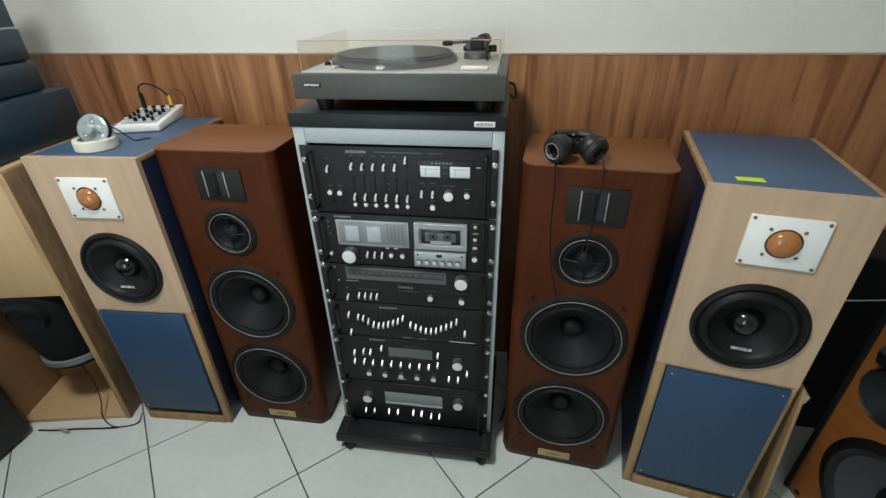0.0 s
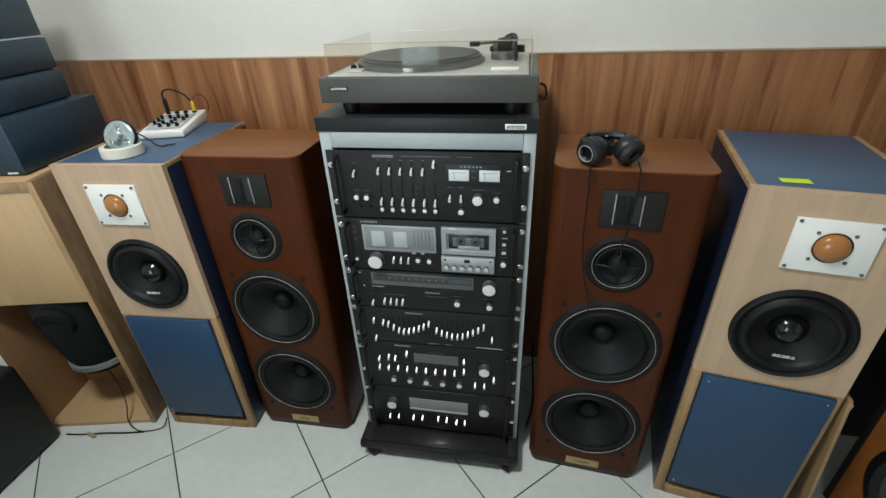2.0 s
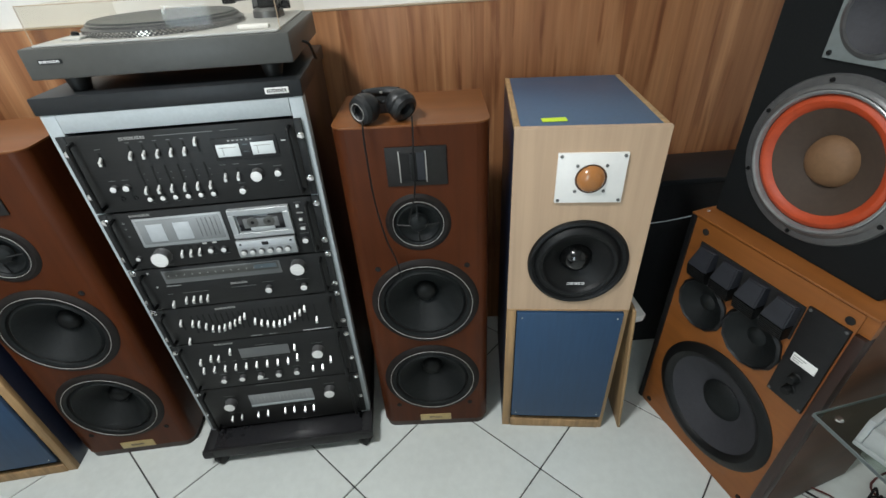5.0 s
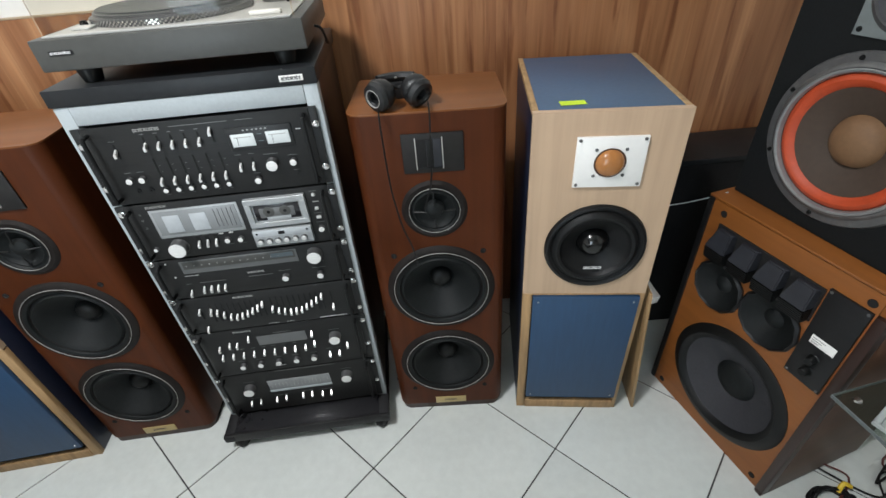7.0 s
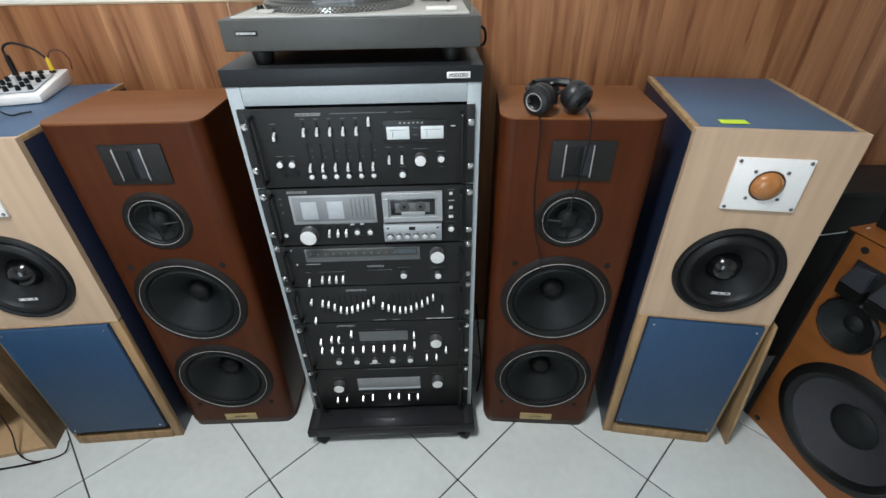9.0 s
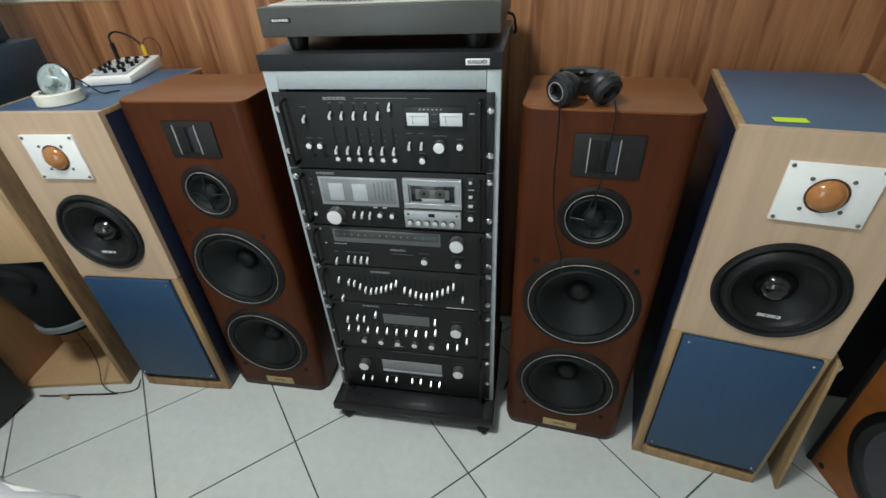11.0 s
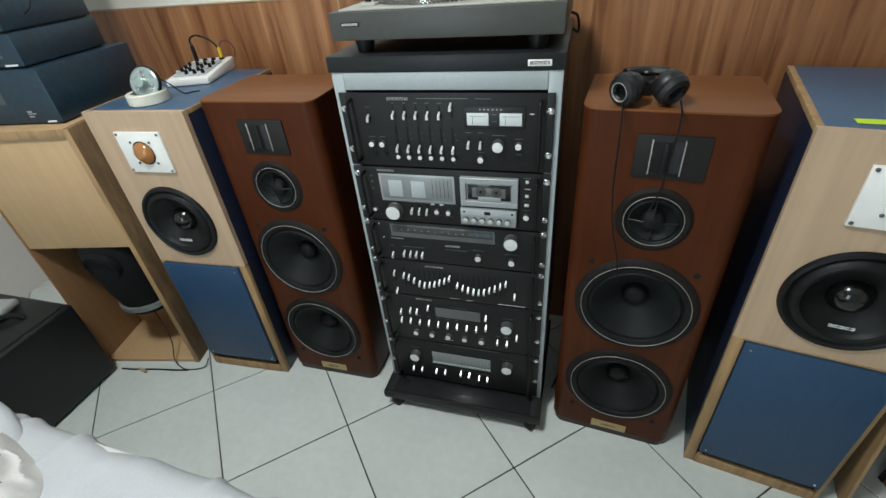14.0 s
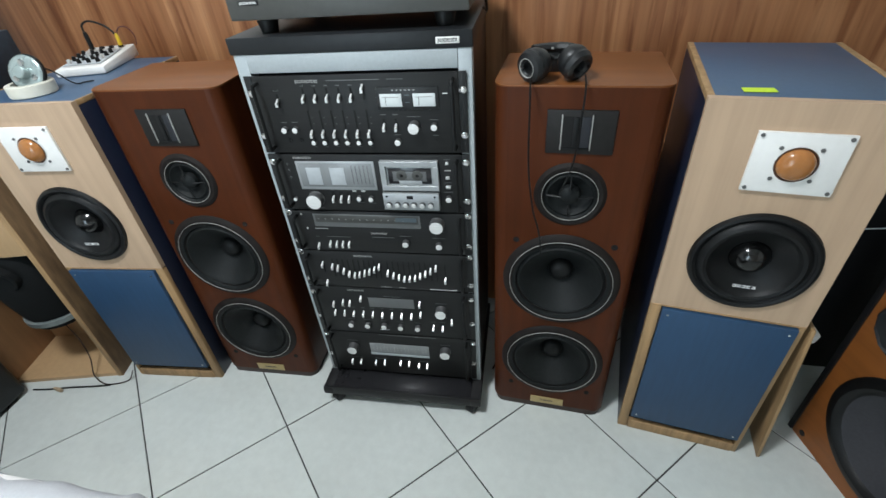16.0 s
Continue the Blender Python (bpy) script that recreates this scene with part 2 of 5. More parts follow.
M = {
    "wall": material("white_wall_paint", (0.78, 0.755, 0.705), 0.7, grain=0.02, scale=40, bump=0.08, stain=0.05),
    "ceiling": material("ceiling_paint", (0.8, 0.8, 0.78), 0.8, grain=0.02, stain=0.04),
    "panelling": panelling_material("wood_panelling"),
    "trim": material("pale_wood_edge", (0.5, 0.38, 0.25), 0.5, grain=0.15, stretch=(0.1, 1, 1)),
    "tile": material("glazed_floor_tile", (0.69, 0.73, 0.7), 0.14, grain=0.035, scale=35, stain=0.07, bump=0.03, per_object=0.06),
    "grout": material("dark_grout", (0.05, 0.05, 0.048), 0.9),
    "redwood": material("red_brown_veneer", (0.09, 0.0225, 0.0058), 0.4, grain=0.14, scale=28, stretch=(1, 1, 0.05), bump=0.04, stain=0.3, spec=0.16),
    # Redwood lightened for the tops: overhead light put into the colour.
    "redwood_top_lit": material("red_brown_veneer_lit", (0.22, 0.077, 0.021), 0.4, grain=0.12, scale=28, stretch=(0.06, 1, 1), stain=0.15, spec=0.3),
    "maple": material("pale_beech_veneer", (0.55, 0.385, 0.255), 0.5, grain=0.07, scale=45, stretch=(1, 1, 0.04), bump=0.05, stain=0.08),
    "edge": material("raw_board_edge", (0.5, 0.31, 0.145), 0.6, grain=0.2, scale=60, stretch=(1, 1, 0.08), bump=0.1, stain=0.2),
    "chipboard": material("tan_laminate", (0.55, 0.36, 0.19), 0.45, grain=0.05, scale=60, stretch=(1, 1, 0.05), stain=0.12),
    # Orange-brown bay boards, with the open bay's shade put into the colour.
    "inner_board": material("orange_brown_board_shaded", (0.31, 0.165, 0.075), 0.55, grain=0.1, scale=40, stretch=(1, 1, 0.06), stain=0.15),
    "chipedge": material("worn_board_edge", (0.33, 0.2, 0.1), 0.7, grain=0.25, scale=35, stretch=(1, 1, 0.2), stain=0.35),
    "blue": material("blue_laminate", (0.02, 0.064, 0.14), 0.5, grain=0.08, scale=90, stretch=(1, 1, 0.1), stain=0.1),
    # Sides darker, top paler than the panel: shade and overhead light in the colours.
    "navy": material("navy_laminate_shaded", (0.012, 0.018, 0.04), 0.4, grain=0.1, stain=0.2),
    "blue_top_lit": material("blue_laminate_lit", (0.062, 0.115, 0.2), 0.4, grain=0.06, scale=90, stain=0.15),
    "black": material("black_paint", (0.01, 0.01, 0.011), 0.5, grain=0.2, stain=0.2, spec=0.35),
    "faceplate": material("black_anodised_panel", (0.0145, 0.015, 0.0148), 0.5, spec=0.35, metal=0.0, grain=0.15, scale=200, stretch=(0.05, 1, 1), stain=0.15),
    "gap": material("dark_gap", (0.004, 0.004, 0.004), 0.9),
    "silver": material("silver_painted_steel", (0.4, 0.44, 0.455), 0.5, metal=0.1, grain=0.04, scale=150, stain=0.06),
    "alu": material("brushed_aluminium", (0.74, 0.75, 0.75), 0.32, metal=0.55, grain=0.06, scale=200, stain=0.05),
    "door_metal": material("grey_door_metal", (0.37, 0.39, 0.395), 0.4, metal=0.3, grain=0.05, scale=150, stain=0.08),
    "knob_side": material("turned_metal_side_shaded", (0.2, 0.2, 0.2), 0.35, metal=0.7, grain=0.1, scale=200),
    "chrome": material("polished_metal", (0.8, 0.8, 0.8), 0.14, metal=1.0, grain=0.03, stain=0.05),
    "lever": material("satin_metal_cap", (0.68, 0.68, 0.66), 0.32, metal=0.45, grain=0.03, stain=0.05),
    "cone": material("black_paper_cone", (0.007, 0.0092, 0.0095), 0.62, spec=0.28, grain=0.25, scale=120, bump=0.12),
    "rubber": material("black_rubber", (0.006, 0.0065, 0.0065), 0.48, spec=0.3, grain=0.15),
    "gloss": material("glossy_black_dome", (0.005, 0.005, 0.005), 0.16, coat=0.0, spec=0.6, grain=0.1, stain=0.1),
    "gloss_rubber": material("glossy_black_rubber", (0.006, 0.0065, 0.007), 0.5, spec=0.3, grain=0.15),
    "gasket": material("dark_brown_gasket", (0.013, 0.009, 0.0075), 0.6, spec=0.25, grain=0.2),
    "rim": material("worn_grey_rim", (0.4, 0.41, 0.41), 0.35, metal=0.5, grain=0.1, stain=0.3),
    "ring": material("dull_silver_ring", (0.5, 0.49, 0.46), 0.35, metal=0.3, grain=0.05),
    "tweeter_plate": material("charcoal_brown_plate", (0.016, 0.0145, 0.0135), 0.55, spec=0.3, grain=0.15),
    "horn_grey": material("slate_grey_plastic", (0.022, 0.024, 0.03), 0.5, spec=0.35, grain=0.12),
    # Near-white: the light that spun metal would reflect is put into the colour.
    "knob_face": material("spun_metal_face_lit", (0.8, 0.8, 0.78), 0.3, metal=0.12, grain=0.08, scale=300, stretch=(0.1, 1, 1), stain=0.05),
    "sub_case": material("satin_black_case", (0.008, 0.0105, 0.0115), 0.42, spec=0.45, grain=0.15, scale=150, bump=0.08),
    "white": material("white_acrylic", (0.86, 0.85, 0.82), 0.35, grain=0.02, stain=0.05),
    "amber": material("amber_dome", (0.43, 0.17, 0.045), 0.22, grain=0.08, stain=0.15, coat=0.5),
    "gold": material("brushed_gold_label", (0.55, 0.42, 0.2), 0.4, metal=0.6, grain=0.05, stain=0.1),
    "print": material("grey_print", (0.35, 0.35, 0.34), 0.6, grain=0.05),
    "print_white": material("white_print", (0.8, 0.8, 0.8), 0.6, grain=0.03),
    "patch": material("pale_patch", (0.47, 0.5, 0.52), 0.4, grain=0.06),
    "meter": material("meter_face", (0.7, 0.74, 0.74), 0.4, grain=0.03),
    "window": material("smoked_window", (0.27, 0.285, 0.29), 0.25, grain=0.08, scale=20, stretch=(1, 1, 0.2), stain=0.2),
    "window_dark": material("dark_window", (0.02, 0.02, 0.022), 0.15, grain=0.1),
    "scale": material("grey_dial_scale", (0.13, 0.135, 0.135), 0.35, grain=0.05),
    "tt_body": material("charcoal_plinth", (0.062, 0.063, 0.058), 0.45, grain=0.06, stain=0.1),
    "tt_top": material("silver_deck", (0.5, 0.5, 0.48), 0.4, metal=0.2, grain=0.04),
    "platter": material("cast_platter", (0.09, 0.093, 0.097), 0.35, metal=0.3, grain=0.08),
    "mat": material("rubber_mat", (0.022, 0.03, 0.032), 0.4, grain=0.1),
    "lid": glassy("tinted_acrylic_lid", (0.92, 0.9, 0.85), 0.05, 0.1),
    "lid_top": glassy("clear_acrylic_lid_top", (0.99, 0.988, 0.98), 0.04, 0.04),
    "glass": glassy("table_glass", (0.74, 0.79, 0.76)),
    "shelf": material("black_shelf_board", (0.016, 0.018, 0.02), 0.42, grain=0.12, stain=0.1, spec=0.3),
    "side_brown": material("dark_brown_side", (0.03, 0.012, 0.008), 0.4, grain=0.2, stretch=(1, 1, 0.05), stain=0.2),
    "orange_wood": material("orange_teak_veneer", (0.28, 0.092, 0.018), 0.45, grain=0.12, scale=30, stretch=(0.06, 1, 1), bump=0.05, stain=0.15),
    # Darker teak than the front: the case's shade is put into its colour.
    "side_wood": material("darkened_teak_side", (0.085, 0.033, 0.013), 0.5, grain=0.15, scale=30, stretch=(1, 0.06, 1), stain=0.2),
    "greycone": material("grey_felted_cone", (0.034, 0.034, 0.04), 0.7, grain=0.12, scale=140, bump=0.15, stain=0.1),
    "orange": material("orange_foam_surround", (0.5, 0.062, 0.015), 0.55, grain=0.1, stain=0.1),
    "browncone": material("brown_paper_cone", (0.062, 0.04, 0.027), 0.75, grain=0.1, scale=90, bump=0.15, stain=0.2),
    "browncap": material("tan_dust_cap", (0.19, 0.1, 0.045), 0.7, grain=0.08, scale=120, bump=0.1),
    "castmetal": material("grey_cast_frame", (0.16, 0.16, 0.16), 0.38, metal=0.5, grain=0.1, stain=0.15),
    "plate_grey": material("grey_steel_plate", (0.22, 0.25, 0.25), 0.4, metal=0.3, grain=0.08),
    "carpet": material("charcoal_covering", (0.006, 0.0075, 0.008), 0.85, spec=0.25, grain=0.25, scale=200, bump=0.2),
    # Black cases: window glare and haze put in as a blue base tint.
    "hifi": material("black_case_blue_glare", (0.021, 0.052, 0.082), 0.36, grain=0.2, stain=0.35),
    "hifi_light": material("grey_display", (0.085, 0.11, 0.125), 0.3, grain=0.05),
    "tape": material("cream_tape_roll", (0.72, 0.7, 0.6), 0.5, grain=0.04),
    "bulb": material("silvered_lens", (0.42, 0.5, 0.49), 0.28, metal=0.4, grain=0.08),
    "yellow": material("yellow_plug", (0.75, 0.5, 0.03), 0.4, grain=0.03),
    "note": material("lime_sticky_note", (0.62, 0.85, 0.04), 0.7, grain=0.02),
    "pad": material("black_leatherette", (0.012, 0.013, 0.014), 0.42, grain=0.2, scale=150, bump=0.2),
    "blanket": material("pale_grey_blanket", (0.56, 0.57, 0.6), 0.85, grain=0.04, scale=250, bump=0.15, stain=0.06),
    "sheet": material("white_sheet", (0.72, 0.7, 0.68), 0.85, grain=0.04, scale=250, bump=0.15),
    "stitch": material("dark_stitching", (0.12, 0.12, 0.13), 0.8),
    "galvanised": material("galvanised_sheet", (0.62, 0.65, 0.65), 0.35, metal=0.5, grain=0.1, scale=20, stain=0.12),
    "cable_red": material("red_brown_cable", (0.12, 0.03, 0.025), 0.5),
    "lamp_glass": material("opal_glass", (0.8, 0.8, 0.78), 0.3),
}
emit = M["lamp_glass"].node_tree.nodes["Principled BSDF"]
emit.inputs["Emission Color"].default_value, emit.inputs["Emission Strength"].default_value = (1, 0.97, 0.9, 1), 8.0


# ---- mesh helpers ----
def mesh_of(name, bm, mat, smooth=True):
    bmesh.ops.recalc_face_normals(bm, faces=bm.faces)
    me = bpy.data.meshes.new(name)
    bm.to_mesh(me)
    bm.free()
    me.materials.append(mat)
    if smooth:
        me.shade_smooth()
        me.set_sharp_from_angle(angle=radians(35))
    return me


def part(name, bm, mat, parent, label="", m=None):
    ob = new(name, mesh_of(name, bm, mat))
    ob.parent = parent
    if m is not None:
        ob.matrix_basis = m
    return tagged(ob, label=label)


def shared(name, me, parent, m):
    """One more object on a mesh that is already there."""
    ob = new(name, me)
    ob.parent, ob.matrix_basis = parent, m
    return ob


def thing(name, m, label, category, group="", kind=""):
    ob = new(name)
    ob.empty_display_size = 0.05
    ob.matrix_world = m
    return tagged(ob, label, category, group, kind)


def single(name, bm, mat, m, label, category, group="", kind=""):
    ob = new(name, mesh_of(name, bm, mat))
    ob.matrix_world = m
    return tagged(ob, label, category, group, kind)


def box(x0, x1, y0, y1, z0, z1, bevel=0.002, bm=None, seg=2):
    bm = bm or bmesh.new()
    vs = bmesh.ops.create_cube(bm, size=1)["verts"]
    for v in vs:
        v.co = Vector((x0 + (v.co.x + 0.5) * (x1 - x0), y0 + (v.co.y + 0.5) * (y1 - y0), z0 + (v.co.z + 0.5) * (z1 - z0)))
    if bevel:
        es = list({e for v in vs for e in v.link_edges})
        bmesh.ops.bevel(bm, geom=es, offset=bevel, segments=seg, profile=0.5, affect="EDGES")
    return bm


def prism(outline, z0, z1, bm=None, bevel=0.0):
    """An outline in x, y carried up from z0 to z1."""
    bm = bm or bmesh.new()
    low = [bm.verts.new((x, y, z0)) for x, y in outline]
    high = [bm.verts.new((x, y, z1)) for x, y in outline]
    faces = [bm.faces.new(low[::-1]), bm.faces.new(high)]
    n = len(outline)
    for i in range(n):
        bm.faces.new((low[i], low[(i + 1) % n], high[(i + 1) % n], high[i]))
    if bevel:
        es = [e for e in bm.edges if abs(e.verts[0].co.z - e.verts[1].co.z) < 1e-6]
        bmesh.ops.bevel(bm, geom=es, offset=bevel, segments=2, profile=0.5, affect="EDGES")
    return bm


def rounded(w, d, r_front, r_back=0.004, n=6):
    """Outline of a cabinet from above: x from -w/2 to w/2, y from 0 (front) to d, rounded at the corners."""
    pts = []
    for cx, cy, r, a0 in ((-w / 2 + r_front, r_front, r_front, 180), (w / 2 - r_front, r_front, r_front, 270), (w / 2 - r_back, d - r_back, r_back, 0), (-w / 2 + r_back, d - r_back, r_back, 90)):
        for i in range(n + 1):
            a = radians(a0 + 90 * i / n)
            pts.append((cx + r * math.cos(a), cy + r * math.sin(a)))
    return pts


def lathe(profile, seg=48, bm=None, at=(0, 0, 0), turn=None):
    """A profile of (radius, depth) turned about the y axis; depth grows away from the viewer (to +y)."""
    bm = bm or bmesh.new()
    rings = []
    for r, y in profile:
        if r < 1e-5:
            rings.append([bm.verts.new((0, y, 0))])
        else:
            rings.append([bm.verts.new((r * math.cos(2 * math.pi * i / seg), y, r * math.sin(2 * math.pi * i / seg))) for i in range(seg)])
    for a, b in zip(rings, rings[1:]):
        for i in range(seg):
            j = (i + 1) % seg
            if len(a) == 1 and len(b) == 1:
                continue
            if len(a) == 1:
                bm.faces.new((a[0], b[i], b[j]))
            elif len(b) == 1:
                bm.faces.new((a[i], b[0], a[j]))
            else:
                bm.faces.new((a[i], b[i], b[j], a[j]))
    mv = Matrix.Translation(at) @ (turn or Matrix())
    for ring in rings:
        for v in ring:
            v.co = mv @ v.co
    return bm


def pierced(x0, x1, z0, z1, y0, y1, holes, seg=48):
    """A board standing in x-z from y0 (front) to y1, with round holes (x, z, radius) through it."""
    bm = bmesh.new()
    loops = [[(x0, z0), (x1, z0), (x1, z1), (x0, z1)]]
    loops += [[(x + r * math.cos(2 * math.pi * k / seg), z + r * math.sin(2 * math.pi * k / seg)) for k in range(seg)] for x, z, r in holes]
    edges = []
    for lp in loops:
        vs = [bm.verts.new((x, y0, z)) for x, z in lp]
        edges += [bm.edges.new((vs[k], vs[(k + 1) % len(vs)])) for k in range(len(vs))]
    bmesh.ops.triangle_fill(bm, use_beauty=True, use_dissolve=False, edges=edges)
    out = bmesh.ops.extrude_face_region(bm, geom=bm.faces[:])["geom"]
    for v in out:
        if isinstance(v, bmesh.types.BMVert):
            v.co.y = y1
    return bm


def opened(bm, facing=(0, -1, 0)):
    """Takes away the flat front of a body, where a pierced board takes its place."""
    bm.normal_update()
    front = [f for f in bm.faces if f.normal.dot(Vector(facing)) > 0.999]
    big = max(front, key=lambda f: f.calc_area())
    bmesh.ops.delete(bm, geom=[big], context="FACES_ONLY")
    return bm


UP = pose(0, 0, 0, -90)  # turns a lathe so that its viewer side (-y) points up (+z)


def tube(points, r, seg=8, bm=None):
    """A round cable through points, smoothed."""
    bm = bm or bmesh.new()
    P = [Vector(p) for p in points]
    pts = []
    for i in range(len(P) - 1):
        p0, p1, p2, p3 = P[max(i - 1, 0)], P[i], P[i + 1], P[min(i + 2, len(P) - 1)]
        for k in range(8):
            t = k / 8
            pts.append(0.5 * (2 * p1 + (p2 - p0) * t + (2 * p0 - 5 * p1 + 4 * p2 - p3) * t * t + (3 * p1 - p0 - 3 * p2 + p3) * t ** 3))
    pts.append(P[-1])
    rings, side = [], None
    for i, p in enumerate(pts):
        d = (pts[min(i + 1, len(pts) - 1)] - pts[max(i - 1, 0)]).normalized()
        side = (side - d * side.dot(d)).normalized() if side else d.orthogonal().normalized()
        up = d.cross(side)
        rings.append([bm.verts.new(p + r * (math.cos(2 * math.pi * k / seg) * side + math.sin(2 * math.pi * k / seg) * up)) for k in range(seg)])
    for a, b in zip(rings, rings[1:]):
        for k in range(seg):
            bm.faces.new((a[k], a[(k + 1) % seg], b[(k + 1) % seg], b[k]))
    bm.faces.new(rings[0][::-1]), bm.faces.new(rings[-1])
    return bm


def frame_ring(x0, x1, z0, z1, y0, y1, t, bm=None):
    """A rectangular frame of width t, from four bars butted end to end, standing in the x-z plane."""
    bm = bm or bmesh.new()
    for a in ((x0, x1, z1 - t, z1), (x0, x1, z0, z0 + t), (x0, x0 + t, z0 + t, z1 - t), (x1 - t, x1, z0 + t, z1 - t)):
        box(a[0], a[1], y0, y1, a[2], a[3], 0.0006, bm, 1)
    return bm


# ---- setting ----
X0, X1, Y0, Y1, CEIL = ROOM


def structure(name, bm, mat, label="", smooth=True):
    ob = new(name, mesh_of(name, bm, mat, smooth))
    return tagged(ob, label=label, category=name.split("_")[0], kind="structure")


structure("wall_north", box(X0 - 0.15, X1 + 0.15, Y1, Y1 + 0.15, -0.05, CEIL, 0), M["wall"], "white painted wall above dark wood panelling")
structure("wall_west", box(X0 - 0.15, X0, Y0, Y1, -0.05, CEIL, 0), M["wall"], "plain white painted side wall")
structure("wall_east", box(X1, X1 + 0.15, Y0, Y1, -0.05, CEIL, 0), M["wall"], "plain white painted side wall")
# south wall with a window opening
sw = bmesh.new()
WX0, WX1, WZ0, WZ1 = -1.2, -0.3, 0.0, 2.05
for a in ((X0 - 0.15, WX0, -0.05, CEIL), (WX1, X1 + 0.15, -0.05, CEIL), (WX0, WX1, -0.05, -0.004), (WX0, WX1, WZ1, CEIL)):
    box(a[0], a[1], Y0 - 0.15, Y0, a[2], a[3], 0, sw)
structure("wall_south", sw, M["wall"], "plain white painted wall with a glazed door")
win = structure("door_1", frame_ring(WX0, WX1, WZ0, WZ1, Y0 - 0.1, Y0 - 0.06, 0.05), M["alu"], "aluminium framed glazed door")
part("pane", box(WX0 + 0.05, WX1 - 0.05, Y0 - 0.083, Y0 - 0.079, WZ0 + 0.05, WZ1 - 0.05, 0), M["lid_top"], win).visible_shadow = False
structure("ceiling", box(X0 - 0.15, X1 + 0.15, Y0 - 0.15, Y1 + 0.15, CEIL, CEIL + 0.1, 0), M["ceiling"], "plain white ceiling")
PANEL_TOP = 1.186


def sloped(bm):
    """The panelling's top is not quite level."""
    for v in bm.verts:
        if v.co.z > 1:
            v.co.z += 0.003 * v.co.x
    return bm


pan = structure("trim_panelling", sloped(box(X0, X1, Y1 - 0.012, Y1 - 0.0005, 0.0, PANEL_TOP, 0)), M["panelling"], "wood-grain laminate wainscot panelling on the wall")
structure("trim", sloped(box(X0, X1, Y1 - 0.014, Y1 - 0.0005, PANEL_TOP + 0.0005, PANEL_TOP + 0.005, 0.001)), M["trim"], "thin pale edge strip on the panelling")
ceil_lamp = thing("ceiling_lamp", pose(LAMP[0], LAMP[1], 2.7), "round white ceiling lamp, lit", "lamp")
part("base", lathe([(0, 0), (0.1, 0), (0.1, 0.03), (0, 0.03)], 32, turn=pose(0, 0, 0, -90)), M["alu"], ceil_lamp)
part("diffuser", lathe([(0.1, 0.03), (0.17, 0.035), (0.185, 0.05), (0.18, 0.062)], 32, turn=pose(0, 0, 0, -90)), M["lamp_glass"], ceil_lamp)


def word_bars(name, x0, x1, z, h, n, parent, y, mat):
    """Writing that stays unread: n plain upright bars, some tall and some low, in one row."""
    bm = bmesh.new()
    w = (x1 - x0) / n
    for i in range(n):
        up = h * (0.75 if i % 4 == 3 else 0.5)
        down = h * (0.75 if i == 0 else 0.5)
        a = x0 + i * w
        box(a + 0.1 * w, a + 0.36 * w, y - 0.0006, y, z - down, z + up, 0, bm)
        box(a + 0.36 * w, a + 0.84 * w, y - 0.0006, y, z + h * 0.24, z + h * 0.5, 0, bm)
        if i % 2 == 0:
            box(a + 0.6 * w, a + 0.84 * w, y - 0.0006, y, z - h * 0.5, z + h * 0.24, 0, bm)
        else:
            box(a + 0.36 * w, a + 0.84 * w, y - 0.0006, y, z - h * 0.5, z - h * 0.26, 0, bm)
    return part(name, bm, mat, parent)


